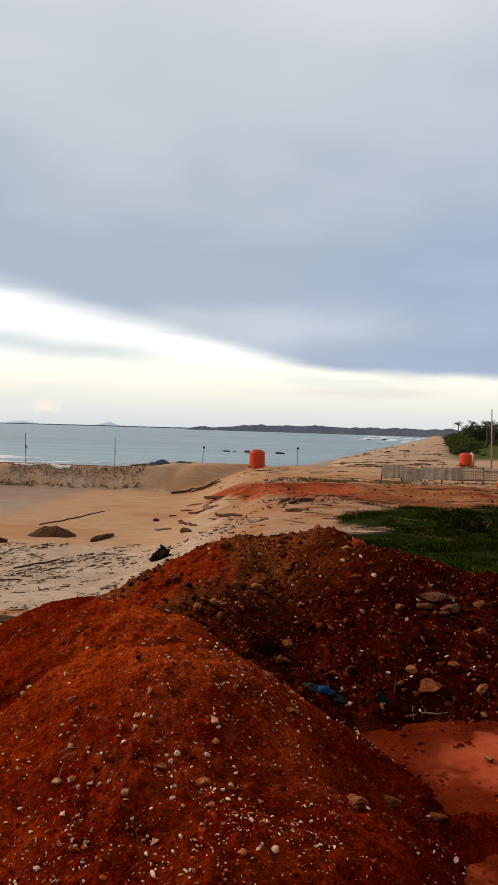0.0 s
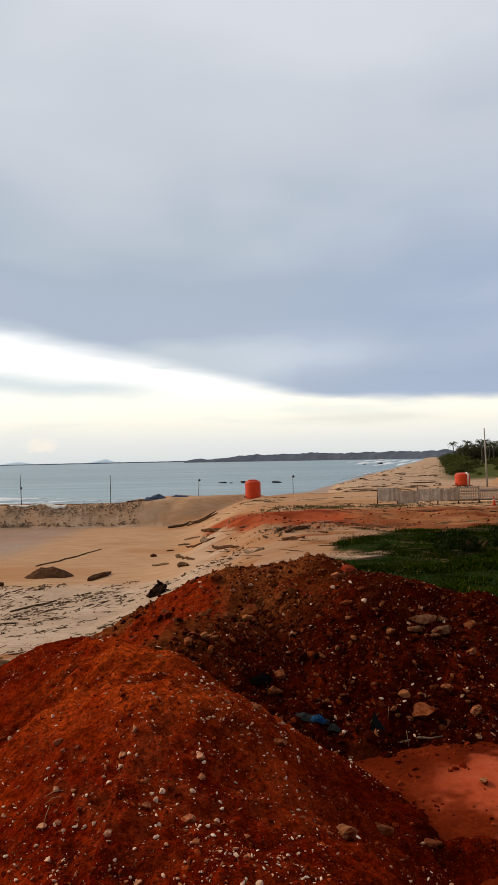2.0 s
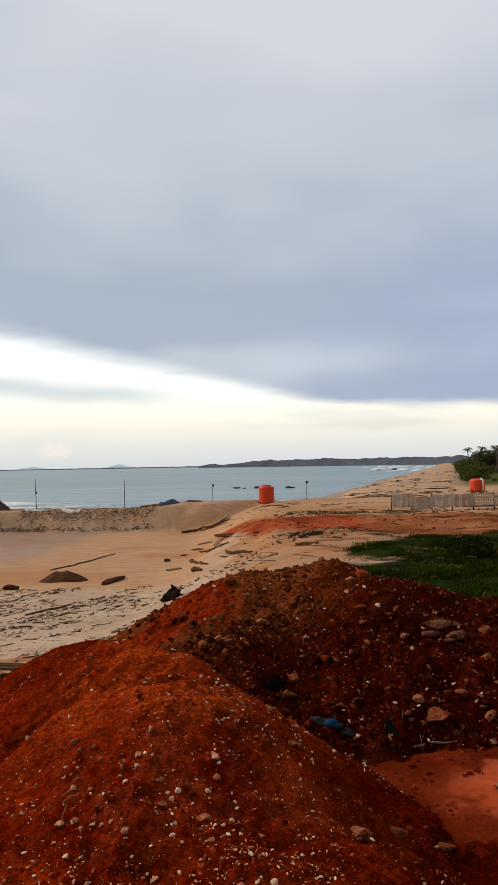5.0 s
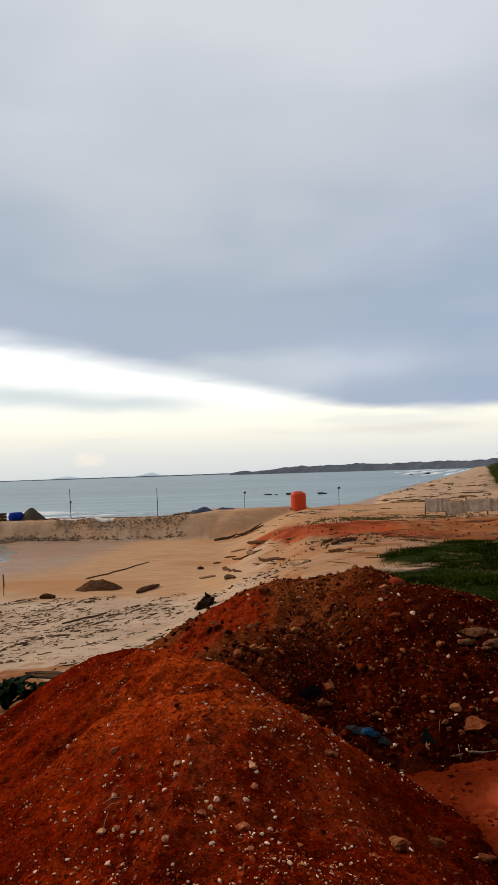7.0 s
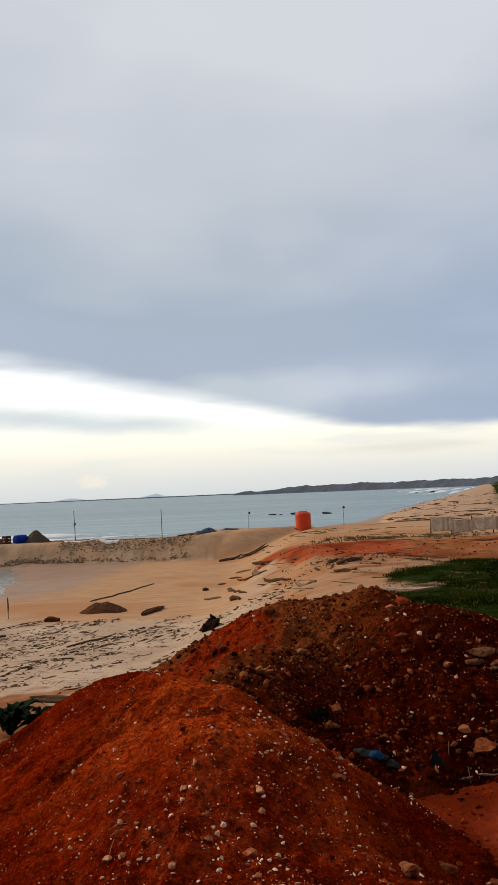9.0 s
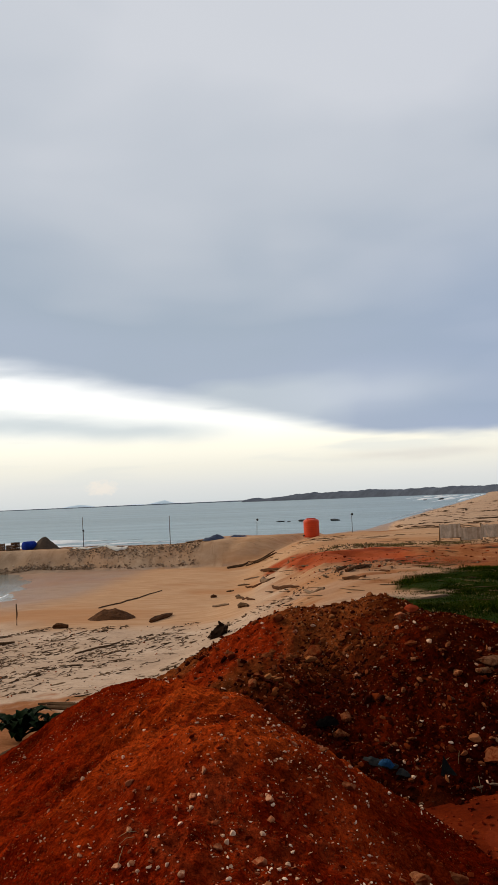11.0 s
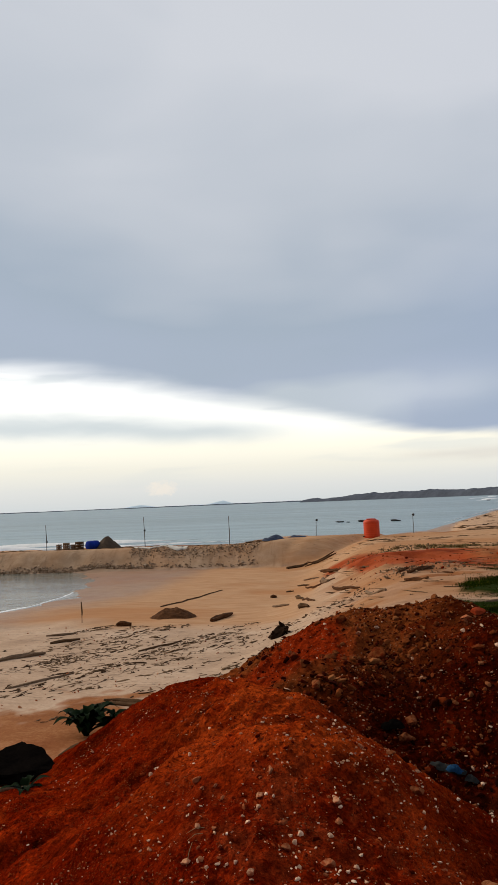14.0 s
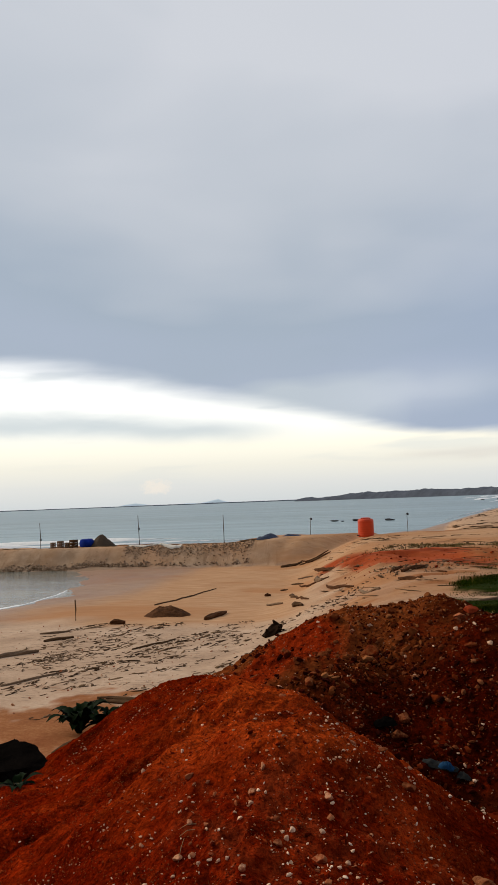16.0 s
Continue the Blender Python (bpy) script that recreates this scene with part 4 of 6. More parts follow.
y = 44.75 + nrng.normal(0, 0.38, 1300)
top_stones = scatter("bank_stones", STONES_A, x, y, on_ground(x, y), np.clip(nrng.lognormal(-2.3, 0.4, 1300), 0.05, 0.24), BANK_STONE, nrng, 0.3)
tagged(top_stones, "pale rubble stones on the sand bank", "stones", kind="stuff")
x = nrng.uniform(-2.5, 12, 700)
y = 32.6 + 0.12 * x + nrng.normal(0, 0.5, 700)
row_stones = scatter("bank_stones", STONES_A, x, y, on_ground(x, y), np.clip(nrng.lognormal(-2.5, 0.5, 700), 0.03, 0.25), BROWN_STONE, nrng, 0.3)
tagged(row_stones, "scattered brown rubble stones beside the red earth", "stones", kind="stuff")
x = nrng.normal(1.2, 0.7, 260)
y = 21.8 + nrng.normal(0, 0.8, 260) + 0.6 * x
x_band, y_band = nrng.uniform(-1.0, 12, 900), 25.6 + nrng.normal(0, 2.0, 900)
band_clods = scatter("earth_clods", STONES_A, x_band, y_band, on_ground(x_band, y_band), np.clip(nrng.lognormal(-3.1, 0.6, 900), 0.02, 0.22), CLOD, nrng, 0.35)
tagged(band_clods, "red earth clods along the low bank", "earth clods", kind="stuff")
few_stones = scatter("bank_stones", STONES_A, x, y, on_ground(x, y), np.clip(nrng.lognormal(-2.6, 0.5, 260), 0.03, 0.2), BROWN_STONE, nrng, 0.3)
tagged(few_stones, "loose brown rubble on the sand", "stones", kind="stuff")

# ---------------------------------------------------------------- water tanks


def tank(x, y, radius, tall, label, legs=0.0, stripe=False):
    base = thing("water_tank", pose(x, y, float(ground_height(x, y)) + legs, 0, 0, 20), label, "water tank", "orange water tanks")
    profile = [(radius * 0.97, 0.0), (radius, 0.03)]
    count = 7
    for k in range(count):
        z0, z1 = tall * (0.05 + 0.78 * k / count), tall * (0.05 + 0.78 * (k + 1) / count)
        profile += [(radius, z0 + 0.01), (radius * 1.008, z0 + 0.03), (radius * 1.008, z1 - 0.03), (radius, z1 - 0.01)]
    profile += [(radius * 0.99, tall * 0.86), (radius * 0.93, tall * 0.905), (radius * 0.72, tall * 0.945), (radius * 0.42, tall * 0.965)]
    part("body", turned(bmesh.new(), profile, 36), ORANGE, base)
    part("lid", turned(bmesh.new(), [(0.27, tall * 0.955), (0.28, tall * 0.965), (0.28, tall * 0.995), (0.24, tall), (0.05, tall * 1.01)], 24), ORANGE_DARK, base, "screw lid of darker orange plastic")
    for k in range(4):
        m = pose(0, 0, 0, 0, 0, 90 * k + 30)
        part("lug", box(bmesh.new(), 0.10, 0.07, 0.09, m @ pose(radius * 0.66, 0, tall * 0.95), 0.015), ORANGE_DARK, base)
    part("outlet", turned(bmesh.new(), [(0.035, 0), (0.035, 0.10), (0.05, 0.10), (0.05, 0.13)], 12, pose(-radius, -0.1, 0.12, 0, -90, 0)), IRON, base, "iron outlet pipe")
    if stripe:
        part("overflow_pipe", tube(bmesh.new(), [(0.05, -radius - 0.05, 0.0), (0.05, -radius - 0.05, tall * 0.9), (0.05, -radius + 0.15, tall * 1.0)], [0.06] * 3, 8), PALE_PIPE, base, "pale plastic overflow pipe")
    if legs:
        for k in range(4):
            m = pose(0, 0, 0, 0, 0, 90 * k + 25)
            part("leg", box(bmesh.new(), 0.10, 0.10, legs + 0.06, m @ pose(radius * 0.75, 0, -legs / 2 - 0.03), 0.01), DARK_WOOD, base, "short timber leg")
        part("platform", box(bmesh.new(), radius * 1.9, radius * 1.9, 0.05, pose(0, 0, -0.02), 0.008), DARK_WOOD, base, "dark plank platform")
    return base


tank(-0.31, 44.8, 0.50, 1.22, "bright orange plastic water tank standing on sand")
tank(15.35, 51.8, 0.55, 0.95, "squat orange plastic water tank on a low stand", 0.16, True)

# ---------------------------------------------------------------- poles


def marker(x, y, tall, lean, knob, label):
    base = thing("marker_pole", pose(x, y, float(ground_height(x, y)), 0, lean, 0), label, "pole", "marker poles on the bank")
    slim = 0.65 if knob > 0.9 else 0.9
    part("shaft", tube(bmesh.new(), [(0, 0, -0.15), (0.01, 0, tall * 0.5), (0.0, 0, tall)], [0.038 * slim, 0.034 * slim, 0.028 * slim], 8), PALE_POLE if knob > 0.9 else DARK_WOOD, base)
    if knob:
        part("float", turned(bmesh.new(), [(0.02, -0.08), (0.05, -0.06), (0.06, 0.0), (0.05, 0.06), (0.02, 0.08)], 12, pose(0.06, -0.03, tall * knob)), IRON, base, "dark float tied to the pole")
        part("lashing", turned(bmesh.new(), [(0.05, -0.03), (0.055, 0.0), (0.05, 0.03)], 10, pose(0, 0, tall * knob)), IRON, base)
    return base


marker(-25.3, 50.2, 1.98, -2.0, 0.35, "weathered pole with a dark float on the bank")
marker(-17.3, 50.2, 2.22, -2.0, 0.55, "dark wooden pole with a tied float")
marker(-10.75, 50.2, 2.12, -0.5, 0.0, "slim dark wooden pole on the sand bank")
marker(-4.05, 47.0, 1.15, 2.0, 0.93, "thin pole topped by a small dark float")
marker(2.35, 45.8, 1.25, -0.5, 0.95, "slim marker pole beside the water tank")


def utility_pole(x, y, tall):
    base = thing("utility_pole", pose(x, y, float(ground_height(x, y)), 0, -1.5, 0), "tall pale utility pole behind the fence", "utility pole")
    part("shaft", tube(bmesh.new(), [(0, 0, -0.3), (0, 0, tall * 0.5), (0, 0, tall)], [0.07, 0.055, 0.04], 10), CONCRETE, base)
    part("cable", tube(bmesh.new(), [(0.1, 0, tall - 0.9), (3, -1, tall - 1.5), (7, -2.5, tall - 2.05), (12, -4, tall - 2.2)], [0.018] * 4, 5), IRON, base, "sagging dark cable")
    return base


utility_pole(16.9, 50.9, 4.35)

# ---------------------------------------------------------------- fence


def fence(x0, y0, x1, y1, count):
    base = thing("fence", pose(x0, y0, 0), "low weathered grey-white board fence with gaps", "fence")
    rng = random.Random(8)
    dx, dy = (x1 - x0) / count, (y1 - y0) / count
    turn = math.degrees(math.atan2(dy, dx))
    for k in range(count + 1):
        gx, gy = dx * k, dy * k
        z = float(ground_height(x0 + gx, y0 + gy))
        part("post", box(bmesh.new(), 0.06, 0.06, 0.95, pose(gx, gy + 0.06, z + 0.36, rng.uniform(-3, 3), rng.uniform(-3, 3), turn), 0.008), DARK_WOOD, base, "dark timber post")
        if k == count:
            break
        wide = math.hypot(dx, dy)
        gap = 0.16 if rng.random() < 0.6 else 0.05
        tall = 0.62 + rng.uniform(-0.05, 0.07)
        panel = new("panel")
        panel.parent = base
        panel.matrix_basis = pose(gx + dx / 2, gy + dy / 2, z + gap + tall / 2, rng.uniform(-4, 4), rng.uniform(-2, 2), turn)
        loose = rng.random() < 0.22
        if k in (4, 5):
            # open lattice of thin laths
            for j in range(5):
                part("lath", box(bmesh.new(), wide, 0.015, 0.045, pose(0, 0, tall * (j + 0.5) / 5 - tall / 2, 0, rng.uniform(-1, 1), 0)), FENCE_MAT, panel, smooth=False)
            for j in range(9):
                part("lath", box(bmesh.new(), 0.05, 0.015, tall, pose((j + 0.5) * wide / 9 - wide / 2, 0.018, 0, 0, rng.uniform(-2, 2), 0)), FENCE_MAT, panel, smooth=False)
            boards = 0
        else:
            boards = 9
        for j in range(boards):
            tilt = rng.uniform(-6, 6) if loose else rng.uniform(-0.8, 0.8)
            m = pose((j + 0.5) * wide / boards - wide / 2, rng.uniform(-0.012, 0.012), rng.uniform(-0.025, 0.025), rng.uniform(-1, 1), tilt, 0)
            part("board", box(bmesh.new(), wide / boards * (0.90 if k == 7 else 0.985), 0.022, tall, m), GREY_WOOD if k == 7 else FENCE_MAT, panel, smooth=False)
        for h in (0.18, 0.62):
            part("rail", box(bmesh.new(), wide, 0.05, 0.06, pose(gx + dx / 2, gy + dy / 2 + 0.04, z + h, 0, 0, turn), 0.006), GREY_WOOD, base)
    return base


fence(6.0, 34.5, 15.6, 33.0, 10)


def traffic_cone(x, y):
    base = thing("traffic_cone", pose(x, y, float(ground_height(x, y)), 2, -3, 15) @ Matrix.Diagonal((0.62, 0.62, 0.75, 1)), "small orange traffic cone by the fence", "traffic cone")
    part("foot", box(bmesh.new(), 0.36, 0.36, 0.03, pose(0, 0, 0.015), 0.008), ORANGE_DARK, base)
    part("cone", turned(bmesh.new(), [(0.14, 0.03), (0.115, 0.12), (0.05, 0.52), (0.03, 0.60), (0.025, 0.61)], 20), ORANGE, base)
    part("band", turned(bmesh.new(), [(0.090, 0.25), (0.092, 0.25), (0.071, 0.40), (0.069, 0.40)], 20), PALE_PIPE, base, "pale reflective band")
    return base


traffic_cone(11.05, 32.4)

# ---------------------------------------------------------------- zinc sheet and tarpaulins
bm = bmesh.new()
cols, rows = 60, 6
grid = []
for j in range(rows + 1):
    row = []
    for k in range(cols + 1):
        u = 1.9 * k / cols
        row.append(bm.verts.new((u, 0.016 * math.sin(u * 2 * math.pi / 0.076), 1.06 * j / rows + 0.006 * math.sin(9 * u) * (j == rows))))
    grid.append(row)
for a, b in zip(grid, grid[1:]):
    for k in range(cols):
        bm.faces.new((a[k], a[k + 1], b[k + 1], b[k]))
bmesh.ops.solidify(bm, geom=bm.faces[:], thickness=0.004)
hoarding = thing("zinc_fence", pose(3.85, 10.3, 0.41, 0, 0, 12), "pale blue-grey corrugated zinc sheet fence", "zinc fence")
part("sheet", bm, ZINC, hoarding)
for k in (0.25, 1.70):
    part("post", box(bmesh.new(), 0.05, 0.05, 1.06, pose(k, 0.07, 0.45), 0.006), DARK_WOOD, hoarding, "rough timber post")


def draped(name, w, d, h, seed, mat, m, label, category, cut=4.0):
    """A sheet thrown over something: a lumpy mound with creases and a ragged hem."""
    u, v = np.meshgrid(np.linspace(-1, 1, 34), np.linspace(-1, 1, 30))
    r = np.sqrt(np.abs(u) ** 2.6 + np.abs(v) ** 2.6)
    z = h * np.clip(1 - r**cut * 0.9, 0, 1) * (1 + 0.35 * rough(u * w, v * d, w * 0.4, 3, seed)) + 0.12 * h * np.abs(rough(u * w + 2 * v, v, w * 0.2, 2, seed + 4)) - 0.03
    ob = sheet(name, u * w * (1 + 0.08 * rough(v, u, 0.5, 2, seed + 1)), v * d, z, mat, keep=r < 1.06)
    ob.matrix_basis = m
    return tagged(ob, label, category)


draped("tarpaulin", 0.75, 0.6, 1.0, 130, BLUE_TARP, pose(5.95, 13.2, float(ground_height(5.95, 13.2)), 0, 0, 20), "bright blue tarpaulin behind the zinc sheet", "tarpaulin", 1.4)
draped("tarpaulin", 0.55, 0.45, 0.95, 133, BLUE_TARP, pose(12.95, 31.5, float(ground_height(12.95, 31.5))), "blue tarpaulin bundle against the fence", "tarpaulin", 2.0)
draped("tarpaulin", 0.8, 0.5, 0.28, 136, DARK_TARP, pose(-6.75, 45.6, float(ground_height(-6.75, 45.6)) - 0.02, 0, 0, 8), "crumpled dark blue tarpaulin on the bank", "tarpaulin", 1.5)
draped("tarpaulin", 0.65, 0.3, 0.16, 139, DARK_TARP, pose(-5.2, 45.9, float(ground_height(-5.2, 45.9)) - 0.02, 0, 0, 4), "flat dark tarpaulin lying on sand", "tarpaulin", 1.5)


def cloth_strip(points, wide, seed, mat, label):
    """A long creased strip of sheeting laid over the ground along corners."""
    points = np.array(points, float)
    u = np.linspace(0, len(points) - 1, 70)
    cx, cy = np.interp(u, np.arange(len(points)), points[:, 0]), np.interp(u, np.arange(len(points)), points[:, 1])
    lane = np.linspace(-1, 1, 9)
    X = np.repeat(cx[:, None], 9, 1)
    Y = cy[:, None] + lane * wide * (0.75 + 0.5 * wobble(cx, cx * 0, 0.9, seed))[:, None]
    Z = ground_height(X, Y) + 0.05 + 0.06 * np.abs(rough(X, Y, 0.5, 3, seed + 2)) - 0.06 * (np.abs(lane) > 0.99)
    return tagged(sheet("sheeting", X, Y, Z, mat), label, "sheeting")


cloth_strip([(-16.4, 45.5), (-15.2, 45.1), (-14.2, 45.35), (-13.2, 45.0), (-12.6, 45.2)], 0.22, 148, WHITE_SACK, "dirty white sheeting strip laid on the bank")


def cone_heap(name, x, y, r, h, seed, mat, label, category, power=1.1):
    a, q = np.meshgrid(np.radians(np.arange(0, 360, 6)), np.linspace(0, 1.08, 26))
    X, Y = q * r * np.cos(a), q * r * np.sin(a) * 0.85
    Z = h * (1 - np.clip(q, 0, 1) ** power) * (1 + 0.2 * rough(X, Y, r * 0.6, 3, seed)) + 0.03 * rough(X, Y, r * 0.15, 2, seed + 3) - 0.25 * h * np.maximum(q - 1, 0) * 10 - 0.02
    ob = sheet(name, X, Y, Z, mat, wrap=True)
    ob.matrix_basis = pose(x, y, float(ground_height(x, y)))
    return tagged(ob, label, category)


cone_heap("spoil_heap", -20.0, 49.6, 1.1, 1.0, 140, GRAVEL, "dark grey-brown gravel heap on the bank", "heap")
cone_heap("sand_heap", 21.3, 54.5, 3.1, 1.3, 143, DRY_SAND, "large tan sand heap behind the fence", "sand heap", 1.7)
cone_heap("sand_heap", 24.4, 55.5, 2.6, 1.25, 146, DRY_SAND, "large tan sand heap behind the fence", "sand heap", 1.5)
cone_heap("driftwood_mound", -7.05, 23.1, 0.80, 0.30, 152, BROWN_WOOD, "flat dark mound of rotten driftwood on sand", "driftwood", 1.7)


drum = thing("drum", pose(-21.0, 49.0, float(ground_height(-21.0, 49.0)) + 0.34, 0, 90, 62), "blue plastic drum lying beside the gravel heap", "drum")
part("body", turned(bmesh.new(), [(0.28, -0.46), (0.33, -0.43), (0.335, -0.16), (0.35, -0.14), (0.335, -0.12), (0.335, 0.14), (0.35, 0.16), (0.335, 0.18), (0.33, 0.43), (0.28, 0.46)], 24), BLUE_TARP, drum)
part("rim", turned(bmesh.new(), [(0.26, 0.455), (0.30, 0.46), (0.30, 0.48), (0.24, 0.485)], 24), DARK_TARP, drum)
rng = random.Random(12)
for k, (x, y, w) in enumerate(((-23.2, 49.2, 0.36), (-22.7, 49.3, 0.32), (-22.1, 49.1, 0.44), (-23.9, 49.4, 0.28))):
    crate = thing("crate", pose(x, y, float(ground_height(x, y)), 0, 0, rng.uniform(-20, 20)), "weathered timber crate standing on the bank", "crate", "crates on the bank")
    h = w * rng.uniform(1.2, 1.7)
    for j in range(4):
        m = pose(0, 0, 0, 0, 0, 90 * j)
        for i in range(3):
            part("slat", box(bmesh.new(), w, 0.02, h / 3 * 0.86, m @ pose(0, w / 2, h * (i + 0.5) / 3), 0.003), GREY_WOOD if k != 2 else DARK_WOOD, crate)
        part("corner", box(bmesh.new(), 0.035, 0.035, h, m @ pose(w / 2 - 0.02, w / 2 - 0.02, h / 2), 0.003), DARK_WOOD, crate)

# low dark shelter behind the fence
shelter = thing("shelter", pose(19.7, 45.5, float(ground_height(19.7, 45.5)), 0, 0, -6) @ Matrix.Diagonal((1, 1, 0.82, 1)), "low dark open shelter with a sheet roof", "shelter")
part("roof", box(bmesh.new(), 3.6, 1.8, 0.04, pose(0, 0, 0.92, 3, 0, 0), 0.01), FENCE_MAT, shelter, "pale sheet roof")
part("back_wall", box(bmesh.new(), 3.4, 0.05, 0.85, pose(0, 0.75, 0.42), 0.01), DARK_WOOD, shelter)
for k in (-1.6, -0.5, 0.6, 1.6):
    part("post", box(bmesh.new(), 0.07, 0.07, 0.9, pose(k, -0.75, 0.43), 0.008), GREY_WOOD, shelter)

# ---------------------------------------------------------------- trees and bushes


def leaf_cloud(bm, centre, radius, count, leaf, rng, squash=0.8):
    """Many small folded leaves round a clump's shell."""
    for _ in range(count):
        d = Vector((rng.gauss(0, 1), rng.gauss(0, 1), rng.gauss(0, 1))).normalized()
        p = centre + Vector((d.x, d.y, d.z * squash)) * radius * rng.uniform(0.55, 1.05)
        side = Vector((rng.gauss(0, 1), rng.gauss(0, 1), rng.gauss(0, 0.6))).normalized() * leaf * rng.uniform(0.6, 1.2)
        tip = (d + Vector((0, 0, rng.uniform(-0.7, 0.3)))).normalized() * leaf * rng.uniform(0.8, 1.8)
        a, b, c, e = bm.verts.new(p - side * 0.5), bm.verts.new(p + side * 0.5), bm.verts.new(p + tip + side * 0.3), bm.verts.new(p + tip - side * 0.3)
        bm.faces.new((a, b, c, e))


def bush_mesh(seed, wide, tall):
    rng = random.Random(seed)
    bm = bmesh.new()
    for _ in range(9):
        c = Vector((rng.uniform(-1, 1) * wide * 0.6, rng.uniform(-1, 1) * wide * 0.5, tall * rng.uniform(0.25, 0.75)))
        leaf_cloud(bm, c, tall * rng.uniform(0.24, 0.42), 150, tall * 0.065, rng)
    return bm


def bush_stems(seed, wide, tall):
    rng = random.Random(seed)
    bm = bmesh.new()
    for _ in range(6):
        x, y = rng.uniform(-1, 1) * wide * 0.5, rng.uniform(-1, 1) * wide * 0.4
        tube(bm, [(x * 0.3, y * 0.3, -0.1), (x * 0.7, y * 0.7, tall * 0.35), (x, y, tall * 0.7)], [0.06, 0.045, 0.02], 5)
    return bm


models = []
for k in range(4):
    b = thing("bush", pose(0, 0, 0), "dense green shore bush behind the beach", "bush", "bushes behind the beach")
    part("foliage", bush_mesh(30 + k, 1.6, 1.9), BUSH_LEAF, b, smooth=False)
    part("stems", bush_stems(30 + k, 1.6, 1.9), DARK_WOOD, b)
    models.append(b)
rng = random.Random(5)
for placed in range(150):
    # a scrubby edge along the beach, thinner and lower over the meadow
    y = rng.uniform(84, 200)
    near_edge = rng.random() < 0.5
    x = y * (0.279 + abs(rng.gauss(0, 0.010)) if near_edge else rng.uniform(0.285, 0.46))
    size = rng.uniform(0.45, 0.95) * (0.62 if y < 110 else 1.0) * (1.0 if near_edge else 0.6) * (1 + 0.5 * (y > 140))
    m = pose(x, y, float(ground_height(x, y)) - 0.05, 0, 0, rng.uniform(0, 360)) @ Matrix.Diagonal((size * 1.3, size * 1.3, size, 1))
    if placed < len(models):
        models[placed].matrix_basis = m
    else:
        ob = copy_thing(models[placed % 4], m)
        ob.matrix_basis = m


def palm(seed, x, y, tall):
    rng = random.Random(seed)
    base = thing("palm_tree", pose(x, y, float(ground_height(x, y)), 0, 0, rng.uniform(0, 360)), "tall coconut palm behind the beach", "palm tree", "palms behind the beach")
    lean = rng.uniform(0.02, 0.12) * tall
    pts = [(lean * (k / 5) ** 2, 0, tall * k / 5 - 0.2 * (k == 0)) for k in range(6)]
    part("trunk", tube(bmesh.new(), pts, [0.24, 0.18, 0.16, 0.15, 0.14, 0.13], 8), PALM_TRUNK, base)
    bm = bmesh.new()
    top = Vector(pts[-1])
    for k in range(17):
        a = 2 * math.pi * k / 17 + rng.uniform(-0.2, 0.2)
        way = Vector((math.cos(a), math.sin(a), 0))
        rise, long = rng.uniform(-0.5, 1.3), rng.uniform(1.5, 2.4)
        last = None
        for j in range(9):
            u = j / 8
            p = top + way * long * u * (1 - 0.15 * u * u) + Vector((0, 0, long * (rise * u - (0.55 + 0.30 * rise) * u * u)))
            side = way.cross(Vector((0, 0, 1)))
            reach = 0.55 * math.sin(math.pi * min(u * 0.95 + 0.06, 1)) + 0.03
            if last:
                q = last
                for sgn in (-1, 1):
                    tip = (p + q) / 2 + side * sgn * reach + way * 0.16 - Vector((0, 0, reach * rng.uniform(0.35, 0.8)))
                    v = [bm.verts.new(q), bm.verts.new(q.lerp(p, 0.75)), bm.verts.new(tip)]
                    bm.faces.new(v)
            last = p
    part("crown", bm, PALM_LEAF, base, smooth=False)
    return base


rng = random.Random(15)
for k in range(34):
    y = rng.uniform(150, 215)
    az = math.radians(16.1 + 12.5 * (k + rng.uniform(-0.5, 0.5)) / 34)
    x = y * math.tan(az)
    palm(60 + k, x, y, 2.67 + y * (rng.uniform(0.011, 0.020) + (0.012 if k in (14, 15) else 0)) - float(ground_height(x, y)))


def broadleaf(seed, x, y, tall):
    rng = random.Random(seed)
    base = thing("tree", pose(x, y, float(ground_height(x, y)), 0, 0, 0), "dark leafy tree in the wood behind the beach", "tree", "trees behind the beach")
    part("trunk", tube(bmesh.new(), [(0, 0, -0.3), (0.1, 0, tall * 0.35), (0.0, 0.1, tall * 0.7)], [0.28, 0.2, 0.08], 7), PALM_TRUNK, base)
    bm = bmesh.new()
    for _ in range(11):
        a = rng.uniform(0, 6.28)
        r = tall * rng.uniform(0.05, 0.36)
        c = Vector((r * math.cos(a), r * math.sin(a), tall * rng.uniform(0.3, 0.85)))
        leaf_cloud(bm, c, tall * rng.uniform(0.14, 0.22), 110, tall * 0.038, rng)
    part("crown", bm, TREE_LEAF, base, smooth=False)
    return base


rng = random.Random(16)
first = [broadleaf(90 + k, 0, 0, 6.0) for k in range(3)]
for k in range(52):
    y = rng.uniform(190, 250)
    x = y * math.tan(math.radians(16.2 + 13.5 * (k + rng.random()) / 52))
    size = (2.67 + y * rng.uniform(0.009, 0.020) - float(ground_height(x, y))) / 6.0
    m = pose(x, y, float(ground_height(x, y)) - 0.1, 0, 0, rng.uniform(0, 360)) @ Matrix.Diagonal((size * 1.3, size * 1.3, size, 1))
    ob = first[k] if k < 3 else copy_thing(first[k % 3], m)
    ob.matrix_basis = m

